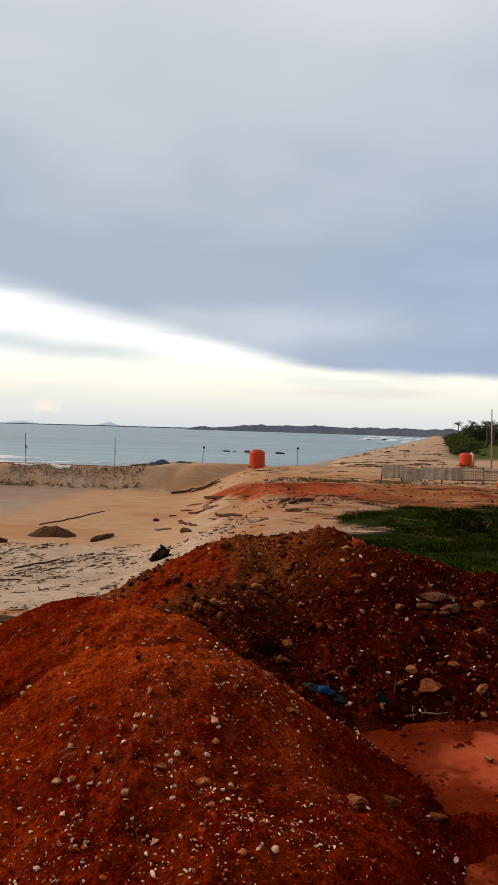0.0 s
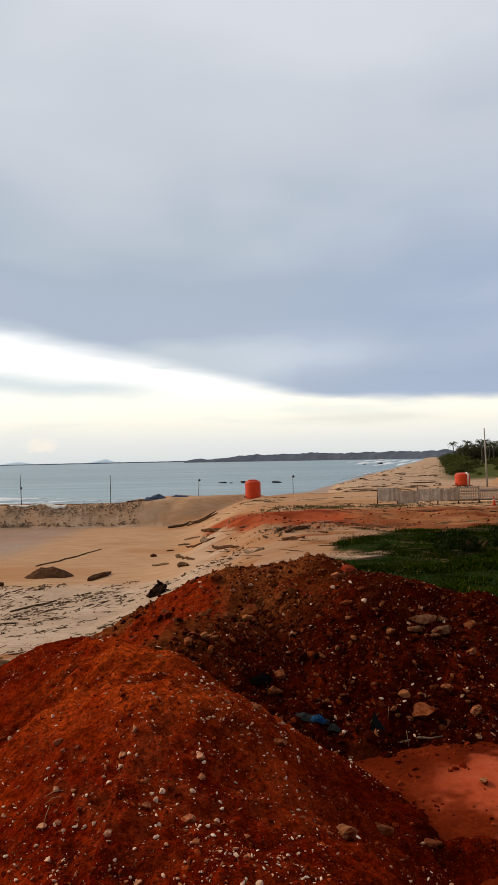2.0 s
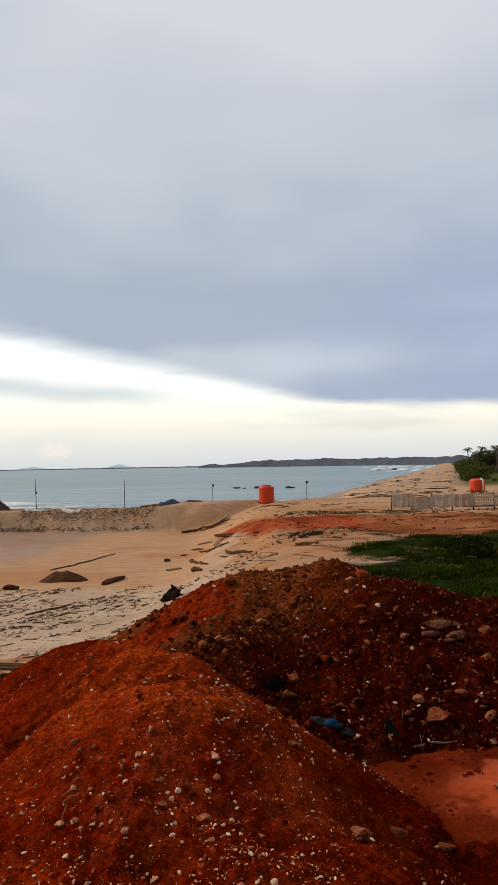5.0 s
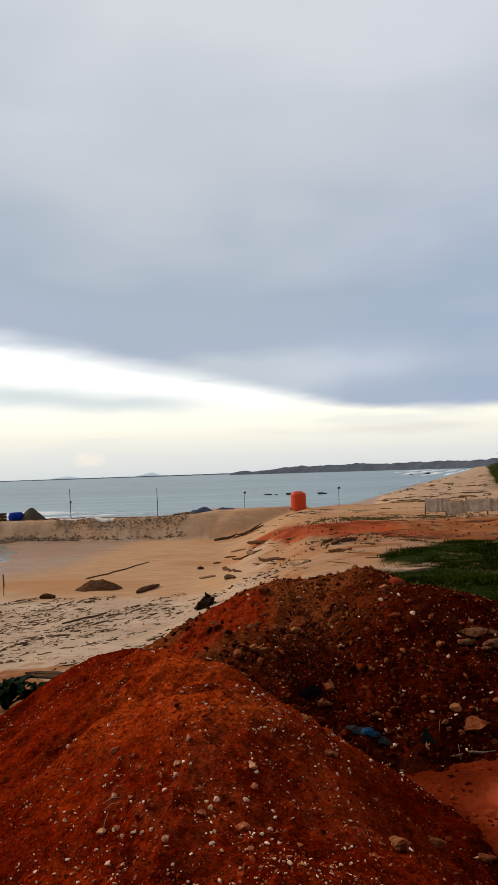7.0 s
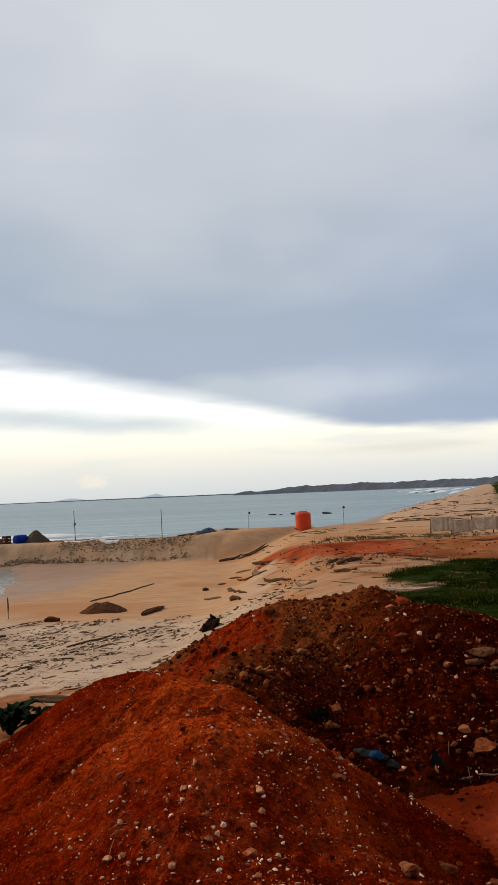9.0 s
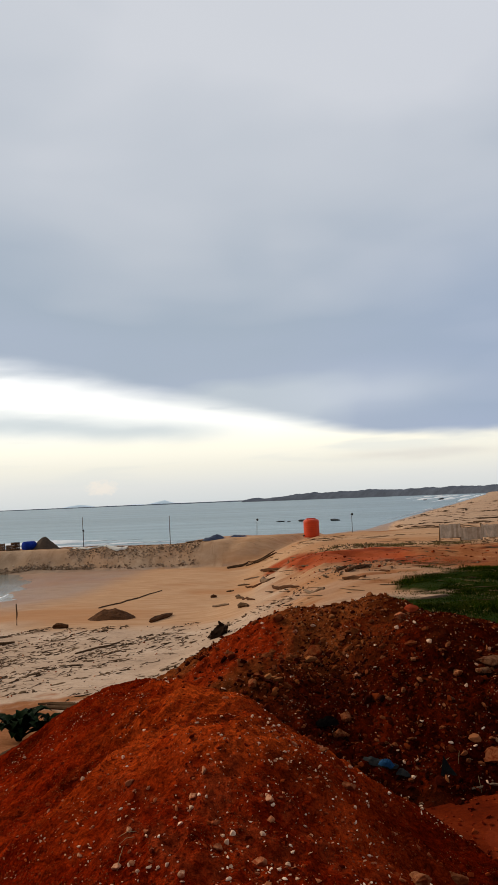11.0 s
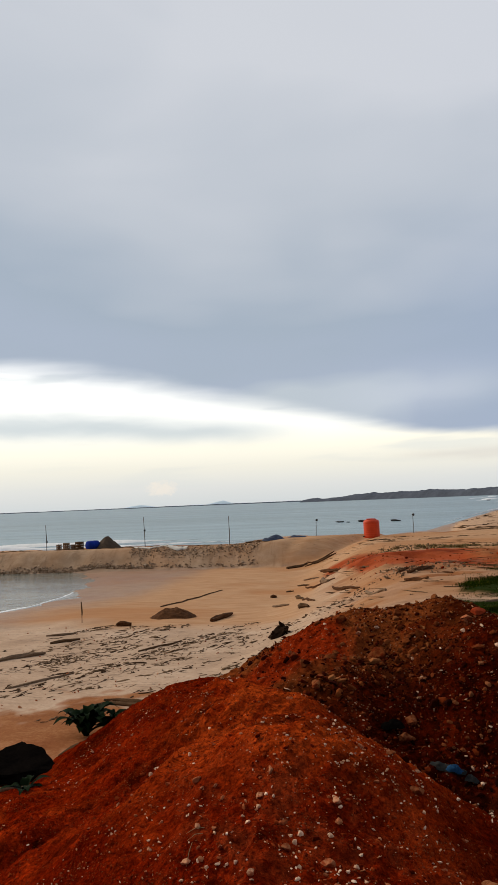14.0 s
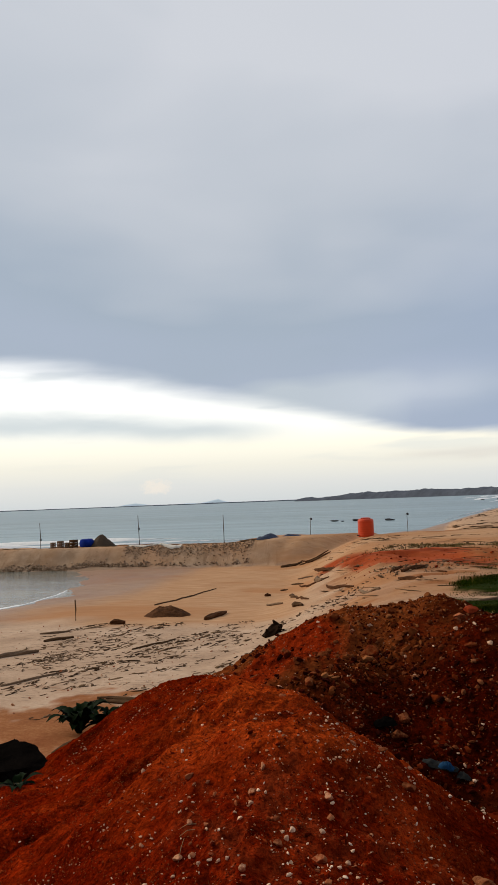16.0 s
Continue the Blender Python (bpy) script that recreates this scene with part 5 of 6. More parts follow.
# ---------------------------------------------------------------- low grass


def blades(name, x, y, z, tall, mat, rng, wide=0.012, label="", category="grass"):
    n = len(x)
    a = rng.uniform(0, 2 * np.pi, n)
    lean = rng.uniform(0.4, 1.8, n) * tall
    w = wide * rng.uniform(0.6, 1.5, n)
    sx, sy = np.cos(a) * w, np.sin(a) * w
    lx, ly = -np.sin(a) * lean, np.cos(a) * lean
    rows = [np.stack([x - sx, y - sy, z - 0.02], -1), np.stack([x + sx, y + sy, z - 0.02], -1),
            np.stack([x + sx * 0.8 + lx * 0.4, y + sy * 0.8 + ly * 0.4, z + tall * 0.6], -1), np.stack([x - sx * 0.8 + lx * 0.4, y - sy * 0.8 + ly * 0.4, z + tall * 0.6], -1),
            np.stack([x + lx, y + ly, z + tall * 0.92], -1)]
    points = np.stack(rows, 1).reshape(-1, 3)
    k = np.arange(n)[:, None] * 5
    faces = (k + [0, 1, 2, 3]).tolist() + (k + [3, 2, 4]).tolist()
    data = bpy.data.meshes.new(name)
    data.from_pydata(points.tolist(), [], faces)
    data.materials.append(mat)
    return tagged(new(name, data), label, category, kind="stuff")


def turf_mask(x, y):
    return step(-np.hypot((x - 7.5) / 5.8, (y - 13.6) / 7.3) + 0.22 * rough(x, y, 1.4, 3, 37), -1.10, -0.9)


x, y = nrng.uniform(1.3, 13.5, 240000), nrng.uniform(7.2, 22.0, 240000)
thick = turf_mask(x, y) * np.clip(0.9 + 0.8 * rough(x, y, 0.9, 3, 160), 0, 1)
ok = nrng.uniform(0, 1, 240000) < thick
x, y = x[ok], y[ok]
tall = np.clip(0.045 + 0.075 * rough(x, y, 1.1, 3, 161), 0.012, 0.22) * nrng.uniform(0.6, 1.4, len(x))
blades("grass", x, y, ground_height(x, y), tall, GRASS, nrng, 0.007, "low dark green grass on raised sand")
x, y = nrng.uniform(-1.5, 7.0, 9000), 32.3 + nrng.normal(0, 0.7, 9000)
ok = nrng.uniform(0, 1, 9000) < np.clip(0.05 + rough(x, y, 0.7, 3, 163), 0, 1)
x, y = x[ok], y[ok]
blades("weeds", x, y, ground_height(x, y), nrng.uniform(0.03, 0.12, len(x)), WEED, nrng, 0.012, "dry olive weeds beside the red earth", "weeds")
x, y = nrng.uniform(0.8, 12.5, 45000), nrng.uniform(10.0, 24.0, 45000)
ok = nrng.uniform(0, 1, 45000) < np.clip(1.2 * rough(x * 0.6, y, 1.2, 3, 164) - 0.1, 0, 1) * (x > 0.8 + 0.2 * np.abs(y - 15))
x, y = x[ok], y[ok]
blades("weeds", x, y, ground_height(x, y), nrng.uniform(0.015, 0.05, len(x)), WEED, nrng, 0.008, "sparse dry grass at the edge of the green", "weeds")
bm = bmesh.new()
rng = random.Random(41)
for _ in range(11):
    leaf_cloud(bm, Vector((rng.uniform(-0.9, 0.9), rng.uniform(-0.7, 0.7), rng.uniform(0.10, 0.36))), 0.26, 300, 0.035, rng)
shrub = thing("shrub", pose(4.9, 15.8, float(ground_height(4.9, 15.8))), "low dark green shrub growing in the grass", "shrub")
part("foliage", bm, SHRUB_LEAF, shrub, smooth=False)
part("stems", bush_stems(3, 0.7, 0.35), DARK_WOOD, shrub)

# ---------------------------------------------------------------- driftwood and litter on the sand


def driftwood(x0, y0, x1, y1, r, mat, label, seed, bend=0.05, lift=0.0, name="driftwood_log"):
    rng = random.Random(seed)
    n = max(4, int(math.hypot(x1 - x0, y1 - y0) / 0.35))
    base = Vector((x0, y0, 0))
    pts, rad = [], []
    for k in range(n + 1):
        u = k / n
        x, y = x0 + (x1 - x0) * u + bend * rng.uniform(-1, 1), y0 + (y1 - y0) * u + bend * rng.uniform(-1, 1)
        pts.append(Vector((x, y, float(surface(x, y)) + r * 0.5 + lift * u)) - base)
        rad.append(r * (1 - 0.45 * abs(2 * u - 0.9) ** 1.5) * rng.uniform(0.85, 1.1))
    ob = part(name, tube(bmesh.new(), pts, rad, 9, 0.32, rng), mat, smooth=False)
    ob.location = base
    return tagged(ob, label, "driftwood", "driftwood on the beach")


LOGS = ((-8.94, 15.25, -8.24, 16.14, 0.07), (-7.10, 12.44, -6.47, 13.9, 0.03), (-8.42, 25.9, -7.26, 31.8, 0.035), (-4.48, 11.0, -3.1, 10.7, 0.045),
        (-4.7, 11.3, -3.6, 11.2, 0.03), (-3.6, 11.2, -2.4, 11.5, 0.03), (-5.9, 16.5, -5.3, 18.1, 0.03), (-8.9, 17.7, -8.3, 18.3, 0.05), (-9.6, 18.9, -8.9, 19.4, 0.04))
for k, (a, b, c, d, r) in enumerate(LOGS):
    grey = k in (0, 1, 5, 8)
    driftwood(a, b, c, d, r, GREY_WOOD if grey else DARK_WOOD, "long bleached driftwood trunk lying on sand" if grey else "dark waterlogged driftwood piece on sand", 200 + k)
driftwood(-5.43, 22.0, -5.1, 23.6, 0.10, BROWN_WOOD, "thick dark driftwood log half sunk in sand", 230, 0.03)
driftwood(-8.25, 20.9, -7.8, 21.05, 0.10, BROWN_WOOD, "short dark block of driftwood on sand", 231, 0.01)
for k, (x, y, size, flat, turn) in enumerate(((-4.24, 7.52, 1.2, 0.50, 8), (-4.75, 7.2, 0.8, 0.5, 40))):
    chunk = part("charred_log", rock(bmesh.new(), size, random.Random(520 + k), flat, 4, 0.34), CHARRED, None, "", False)
    chunk.matrix_basis = pose(x, y, float(ground_height(x, y)) + size * flat * 0.22, 0, 6, turn)
    tagged(chunk, "charred black log lying beside the mound", "charred log", "charred logs by the mound")
driftwood(-4.3, 6.6, -3.5, 6.35, 0.04, GREY_WOOD, "grey weathered timber beside the charred log", 233, 0.02)
driftwood(-3.95, 8.0, -3.45, 8.15, 0.03, DARK_WOOD, "dark timber offcut on red sand", 234, 0.02)
driftwood(-3.75, 10.85, -3.35, 10.75, 0.09, ROTTEN, "dark rotten wood block at the mound's foot", 235, 0.01)
driftwood(-3.9, 42.0, -2.4, 41.6, 0.06, DARK_WOOD, "dark driftwood branch by the sand bank", 236, 0.12, 0.15)
driftwood(-4.4, 41.9, -2.6, 42.5, 0.05, DARK_WOOD, "dark driftwood branch by the sand bank", 237, 0.12, 0.2)

driftwood(0.95, 4.92, 1.29, 4.97, 0.008, GREY_WOOD, "thin pale stick lying at the rubble's foot", 238, 0.008)
SLOPE = ((-5.41, 41.5, -4.33, 43.0, 0.1), (-4.34, 43.1, -3.16, 42.4, 0.05), (-2.87, 35.1, -1.42, 31.6, 0.1), (-3.7, 34.3, -2.88, 33.6, 0.05), (-3.79, 32.4, -3.16, 31.4, 0.05), (-3.27, 30.8, -1.76, 27.3, 0.05), (-1.7, 25.0, -0.64, 21.5, 0.06), (-3.89, 25.4, -3.26, 24.6, 0.06), (-3.4, 28.1, -2.71, 24.9, 0.06), (-2.71, 24.9, -2.16, 23.1, 0.05),
         (-4.52, 28.6, -4.27, 28.6, 0.08), (-2.46, 29.8, -2.02, 27.6, 0.1), (-2.68, 22.6, -2.29, 22.0, 0.09), (0.56, 21.7, 0.87, 22.4, 0.05), (0.88, 21.2, 1.61, 22.4, 0.08), (-0.43, 20.0, 0.11, 18.0, 0.06), (-4.09, 30.7, -3.79, 30.7, 0.05), (0.65, 19.8, 1.24, 18.9, 0.06), (1.67, 21.4, 2.04, 20.0, 0.04), (2.06, 14.5, 2.7, 14.8, 0.03))
for k, (a, b, c, d, r) in enumerate(SLOPE):
    driftwood(a, b, c, d, r, (DARK_WOOD, BROWN_WOOD, BROWN_WOOD, GREY_WOOD)[k % 4], ("dark driftwood branch on the sand slope", "rotten brown log on the sand slope", "rotten brown log on the sand slope", "bleached driftwood pole lying on sand")[k % 4], 260 + k, 0.05)
driftwood(6.6, 17.6, 8.4, 18.0, 0.03, GREY_WOOD, "grey plank lying in the grass", 290, 0.02)
driftwood(6.3, 17.0, 7.9, 17.1, 0.03, GREY_WOOD, "grey plank lying in the grass", 291, 0.02)

# root stump behind the heaps
stump = thing("tree_stump", pose(-2.55, 17.5, float(ground_height(-2.55, 17.5)) + 0.10, 0, -32, 20), "blackened rotten stump with ragged roots on sand", "tree stump")
rng = random.Random(51)
part("trunk", rock(bmesh.new(), 0.62, rng, 0.55, 3, 0.45), ROTTEN, stump, "", False)
for k in range(16):
    a = k * 0.4 + rng.uniform(-0.2, 0.2)
    start = Vector((rng.uniform(-0.25, 0.25), 0.12 * math.cos(a), 0.12 * math.sin(a)))
    way = Vector((rng.uniform(-0.2, 0.5), math.cos(a), math.sin(a) * 0.8)).normalized()
    long = rng.uniform(0.06, 0.15)
    part("root", tube(bmesh.new(), [start, start + way * long * 0.6, start + way * long + Vector((0, 0, rng.uniform(-0.03, 0.03)))], [0.03, 0.02, 0.006], 6, 0.25, rng), ROTTEN, stump)
stake = part("stake", tube(bmesh.new(), [(0, 0, -0.15), (0.01, 0, 0.35), (-0.01, 0, 0.68)], [0.026, 0.024, 0.02], 7, 0.1, rng), DARK_WOOD)
stake.location = (-9.8, 21.8, float(ground_height(-9.8, 21.8)))
tagged(stake, "short dark wooden stake driven into sand", "stake")

# fine litter: sticks, bark and weed along the strand lines
stick = []
for k in range(10):
    rr = random.Random(300 + k)
    bend = rr.uniform(0.02, 0.16)
    walk_y, spine = 0.0, []
    for j in range(7):
        walk_y += rr.uniform(-bend, bend)
        spine.append((j / 6 - 0.5, walk_y, 0.0))
    girth = [rr.uniform(0.25, 1.1) * (1 - abs(j / 3 - 1) ** 3 * 0.7) for j in range(7)]
    bm = tube(bmesh.new(), [(p[0] * 40, p[1] * 40, 0) for p in spine], girth, 5, 0.35, rr)
    bmesh.ops.triangulate(bm, faces=bm.faces[:])
    bm.verts.index_update()
    v = np.array([u.co[:] for u in bm.verts])
    core = np.array([spine[n // 5] for n in range(35)])
    stick.append((core, v - core * 40, np.array([[u.index for u in f.verts] for f in bm.faces])))
    bm.free()


def litter_sticks(name, x, y, length, thick, turn, rng, mat, label):
    """Bent sticks and scraps of bark lying on the sand, each with a core line and a girth of its own."""
    points, faces, base = [], [], 0
    z = ground_height(x, y)
    for k in range(len(x)):
        core, skin, f = stick[k % len(stick)]
        v = core * length[k] + skin * (thick[k], thick[k], thick[k] * 0.6)
        c, s = math.cos(turn[k]), math.sin(turn[k])
        points.append(np.stack([c * v[:, 0] - s * v[:, 1] + x[k], s * v[:, 0] + c * v[:, 1] + y[k], v[:, 2] + z[k] + thick[k] * 0.25], -1))
        faces.append(f + base)
        base += len(v)
    data = bpy.data.meshes.new(name)
    data.from_pydata(np.concatenate(points).tolist(), [], np.concatenate(faces).tolist())
    data.materials.append(mat)
    return tagged(new(name, data), label, "litter", kind="stuff")


count = 7500
u, v = nrng.uniform(-1, 1, count), nrng.uniform(0, 1, count)
y = 9.8 + 11.5 * v
x = -5.2 + 5.4 * u + 0.2 * (y - 12)
lanes = wobble(x - 0.37 * y, y * 0.08, 0.42, 170) + 0.7 * wobble(x, y, 1.8, 171)
ok = (nrng.uniform(-0.25, 1.6, count) < lanes) & (plateau(x, y) < 0.8) & (surface(x, y) < ground_height(x, y) + 0.02)
x, y = x[ok], y[ok]
n = len(x)
litter_sticks("beach_litter", x, y, np.clip(nrng.lognormal(-1.8, 0.65, n), 0.06, 1.1), np.clip(nrng.lognormal(-4.05, 0.5, n), 0.006, 0.045),
              radians(62) + nrng.normal(0, 0.55, n), nrng, LITTER, "dark sticks and weed strewn along strand lines")
count = 1500
x, y = nrng.uniform(-4, 13, count), nrng.uniform(14, 42, count)
ok = (wobble(x, y * 2.5, 2.2, 175) > -0.05) & (x > -3.5 + 0.1 * (42 - y))
x, y = x[ok], y[ok]
n = len(x)
litter_sticks("beach_litter", x, y, np.clip(nrng.lognormal(-1.0, 0.65, n), 0.1, 2.2), np.clip(nrng.lognormal(-3.8, 0.5, n), 0.010, 0.06),
              nrng.normal(0.1, 0.5, n), nrng, LITTER, "dark driftwood sticks scattered on the raised sand")
count = 170
x, y = -7.3 + nrng.normal(0, 0.36, count), 15.2 + nrng.normal(0, 0.55, count)
litter_sticks("beach_litter", x, y, nrng.uniform(0.06, 0.35, count), nrng.uniform(0.006, 0.02, count), nrng.uniform(0, 6.28, count), nrng, LITTER, "small tangled pile of sticks on sand")
x, y = nrng.uniform(6, 60, 900), 48 + 130 * nrng.uniform(0, 1, 900) ** 1.7
ok = (inland(x, y) > 8) & (x < 0.27 * y)
x, y = x[ok], y[ok]
n = len(x)
litter_sticks("beach_litter", x, y, np.clip(nrng.lognormal(0.0, 0.7, n), 0.3, 4.5), np.clip(nrng.lognormal(-2.9, 0.5, n), 0.02, 0.16), nrng.normal(0.4, 0.5, n), nrng, LITTER, "dark driftwood lying along the far beach")
x, y = nrng.uniform(-11, 0, 700), nrng.uniform(10, 21, 700)
ok = plateau(x, y) < 0.7
x, y = x[ok], y[ok]
shells = scatter("beach_shells", STONES_A, x, y, ground_height(x, y), np.clip(nrng.lognormal(-3.5, 0.5, len(x)), 0.012, 0.09), PEBBLE, nrng, 0.2)
tagged(shells, "small pale shells and pebbles on sand", "shells", kind="stuff")

count = 520
x, y = nrng.uniform(-30, -7, count), 45.6 + np.abs(nrng.normal(0, 1.8, count))
litter_sticks("beach_litter", x, np.minimum(y, 50.4), nrng.uniform(0.2, 1.3, count), nrng.uniform(0.02, 0.07, count), nrng.normal(0.05, 0.4, count), nrng, LITTER, "dark driftwood along the bank's crest")

# ---------------------------------------------------------------- plant by the mound


def leafy_plant(x, y, wide, tall, seed, count, label):
    rng = random.Random(seed)
    base = thing("plant", pose(x, y, float(surface(x, y)) - 0.02), label, "plant", "plants on the sand")
    for k in range(count):
        a = 2 * math.pi * k / count * 2.4 + rng.uniform(-0.3, 0.3)
        way = Vector((math.cos(a), math.sin(a), 0))
        side = way.cross(Vector((0, 0, 1)))
        reach, rise = wide * rng.uniform(0.35, 1.0), tall * rng.uniform(0.45, 1.05)
        bm = bmesh.new()
        rowz = []
        for j in range(9):
            u = j / 8
            p = way * reach * u ** 1.1 + Vector((0, 0, rise * math.sin(math.pi * min(u * 0.62, 1)) - 0.12 * tall * u**3))
            w = 0.19 * wide * math.sin(math.pi * min(0.08 + 0.9 * u, 1)) ** 0.8 * (0.8 + 0.25 * math.sin(9 * u + k))
            rowz.append([bm.verts.new(p - side * w + Vector((0, 0, w * 0.35))), bm.verts.new(p), bm.verts.new(p + side * w + Vector((0, 0, w * 0.35)))])
        for a1, b1 in zip(rowz, rowz[1:]):
            bm.faces.new((a1[0], a1[1], b1[1], b1[0]))
            bm.faces.new((a1[1], a1[2], b1[2], b1[1]))
        part("leaf", bm, PLANT_LEAF, base)
    return base


leafy_plant(-4.15, 9.25, 0.50, 0.40, 71, 46, "broad-leaved dark green plant beside the mound")
leafy_plant(-3.72, 9.4, 0.42, 0.34, 72, 34, "broad-leaved dark green plant beside the mound")
leafy_plant(-3.55, 10.75, 0.22, 0.16, 73, 10, "small green weed at the mound's foot")
leafy_plant(-3.5, 6.35, 0.25, 0.12, 74, 9, "small green weed at the mound's foot")

# ---------------------------------------------------------------- stones on the heaps


def put_stone(x, y, size, seed, mat, label, flat=0.7, sink=0.33, turn=None, group="stones on the heaps"):
    rng = random.Random(seed)
    ob = part("stone", rock(bmesh.new(), size, rng, flat, 3 if size > 0.09 else 2, 0.2), mat, None, "", False)
    ob.matrix_basis = pose(x, y, float(surface(x, y)) + size * flat * (0.42 - sink), rng.uniform(-18, 18), rng.uniform(-18, 18), rng.uniform(0, 360) if turn is None else turn)
    return tagged(ob, label, "stone", group)


BROWN = ((0.74, 6.69, 0.13), (1.42, 5.31, 0.12), (1.57, 5.12, 0.125), (0.17, 5.59, 0.15), (0.11, 5.4, 0.16), (1.09, 5.81, 0.12), (0.58, 5.01, 0.08), (0.1, 3.66, 0.10), (0.52, 4.89, 0.085),
         (1.05, 5.23, 0.05), (1.2, 5.25, 0.056), (-0.02, 4.0, 0.07), (1.78, 5.94, 0.14), (1.54, 5.26, 0.077), (0.51, 5.64, 0.063), (0.29, 6.07, 0.095), (0.77, 5.96, 0.08), (1.32, 5.06, 0.12), (1.68, 5.57, 0.11))
LUMPS = ((-0.25, 6.95, 0.12), (-0.08, 6.64, 0.21), (-0.9, 6.91, 0.14), (0.58, 6.96, 0.08), (0.35, 7.09, 0.08), (0.16, 7.13, 0.12), (-0.43, 7.17, 0.14), (0.06, 7.23, 0.10), (0.34, 6.75, 0.12), (0.54, 6.31, 0.09),
         (0.77, 6.14, 0.11), (-0.4, 6.78, 0.08), (-0.47, 6.69, 0.08), (-0.7, 5.82, 0.11), (-0.55, 5.82, 0.105), (-0.69, 7.39, 0.12), (0.92, 6.25, 0.08), (0.49, 6.8, 0.10), (-0.57, 5.73, 0.138), (-0.71, 6.08, 0.15), (-0.30, 6.5, 0.15), (-0.5, 6.4, 0.14))
WHITES = ((-1.19, 4.06, 0.04), (-0.21, 3.62, 0.026), (-0.56, 3.25, 0.024), (-0.25, 3.25, 0.028), (-0.63, 3.24, 0.03), (-0.42, 3.07, 0.038), (-0.44, 3.03, 0.03), (-0.46, 3.06, 0.02), (-0.18, 2.98, 0.034), (-0.21, 2.87, 0.022),
          (-0.69, 2.96, 0.03), (-0.73, 2.97, 0.023), (-0.77, 2.97, 0.028), (-0.88, 3.05, 0.026), (-1.07, 2.99, 0.028), (-0.94, 2.99, 0.03), (-0.27, 2.58, 0.02), (-0.52, 2.57, 0.02), (-0.46, 2.64, 0.022), (-0.86, 2.57, 0.032),
          (-0.35, 3.02, 0.022), (-0.16, 3.04, 0.022), (-0.29, 3.09, 0.034), (-0.7, 3.2, 0.026), (-0.82, 3.14, 0.028), (-1.55, 4.53, 0.045), (-1.19, 4.56, 0.035), (-0.4, 2.84, 0.022), (0.0, 2.52, 0.04), (-1.38, 3.9, 0.04))
CHIPS = ((-0.09, 2.68, 0.026), (0.15, 2.86, 0.026), (0.11, 2.86, 0.023), (0.21, 2.89, 0.02), (0.13, 3.5, 0.034), (0.56, 4.36, 0.03), (0.45, 6.05, 0.042), (0.72, 5.36, 0.044), (1.12, 5.64, 0.058), (0.52, 5.22, 0.03), (0.9, 5.2, 0.044), (1.28, 5.38, 0.038),
         (1.06, 5.16, 0.04), (1.57, 5.94, 0.045), (0.64, 5.12, 0.034), (0.02, 7.45, 0.06), (-0.07, 6.97, 0.059), (0.93, 6.12, 0.076), (0.7, 6.51, 0.07), (0.48, 6.38, 0.036), (-0.6, 7.23, 0.056), (0.29, 6.08, 0.06), (-0.6, 6.18, 0.034))
TANS = ((-0.47, 2.97, 0.054), (-0.29, 2.94, 0.085), (-0.94, 3.05, 0.052), (-0.57, 2.69, 0.05), (-0.67, 4.74, 0.064), (-0.59, 3.38, 0.062), (-1.01, 3.57, 0.075), (-0.43, 2.51, 0.046), (-0.27, 2.3, 0.03), (-0.12, 2.44, 0.044),
        (-0.92, 3.2, 0.04), (-0.83, 3.16, 0.036), (-1.16, 3.22, 0.034), (-0.27, 3.27, 0.062), (-0.63, 3.29, 0.05), (-0.26, 3.18, 0.052), (0.77, 6.79, 0.12), (-0.25, 6.9, 0.09))
for k, (x, y, size) in enumerate(BROWN):
    put_stone(x, y, size, 400 + k, STONE, "brown broken stone lying in dark rubble")
for k, (x, y, size) in enumerate(LUMPS):
    put_stone(x, y, size, 430 + k, BROWN_CLOD, "large lump of dried brown earth", 0.75)
for k, (x, y, size) in enumerate(WHITES):
    put_stone(x, y, size, 450 + k, WHITE_STONE, "small white stone on the earth heap", 0.8, 0.22)
for k, (x, y, size) in enumerate(CHIPS):
    put_stone(x, y, size, 600 + k, WHITE_STONE, "small white stone lying among the rubble", 0.7, 0.22)
for k, (x, y, size) in enumerate(TANS):
    put_stone(x, y, size, 480 + k, TAN_STONE, "tan stone half sunk in red earth", 0.75)
for k, (x, y, size, turn) in enumerate(((1.40, 5.93, 0.30, 20), (1.53, 5.84, 0.24, 75), (1.31, 5.82, 0.16, 130), (1.44, 5.76, 0.15, 10), (1.56, 5.98, 0.14, 60))):
    put_stone(x, y, size, 700 + k, GREY_STONE, "grey-brown broken slab piece in the rubble", 0.42, 0.2, turn)
put_stone(1.19, 5.11, 0.25, 501, STONE, "long pale stone at the rubble's foot", 0.45, 0.2, 160)
put_stone(-1.14, 6.6, 0.24, 502, GREY_STONE, "grey flat stone between the two heaps", 0.5)
put_stone(0.88, 6.95, 0.18, 503, RED_STONE, "bright red clay lump on the heap's crest", 0.7)
put_stone(0.39, 3.21, 0.17, 504, STONE, "long brown stone lying in dark earth", 0.45, 0.2, 120)
put_stone(0.61, 3.57, 0.12, 505, STONE, "long brown stone lying in dark earth", 0.45, 0.2, 140)
put_stone(0.87, 3.66, 0.12, 506, STONE, "long brown stone at the wet clay's edge", 0.45, 0.2, 130)
put_stone(1.35, 4.29, 0.10, 507, STONE, "grey stone lying on wet red clay", 0.6, 0.1)
put_stone(-4.05, 10.55, 0.16, 508, WHITE_STONE, "white stone at the mound's foot", 0.7)

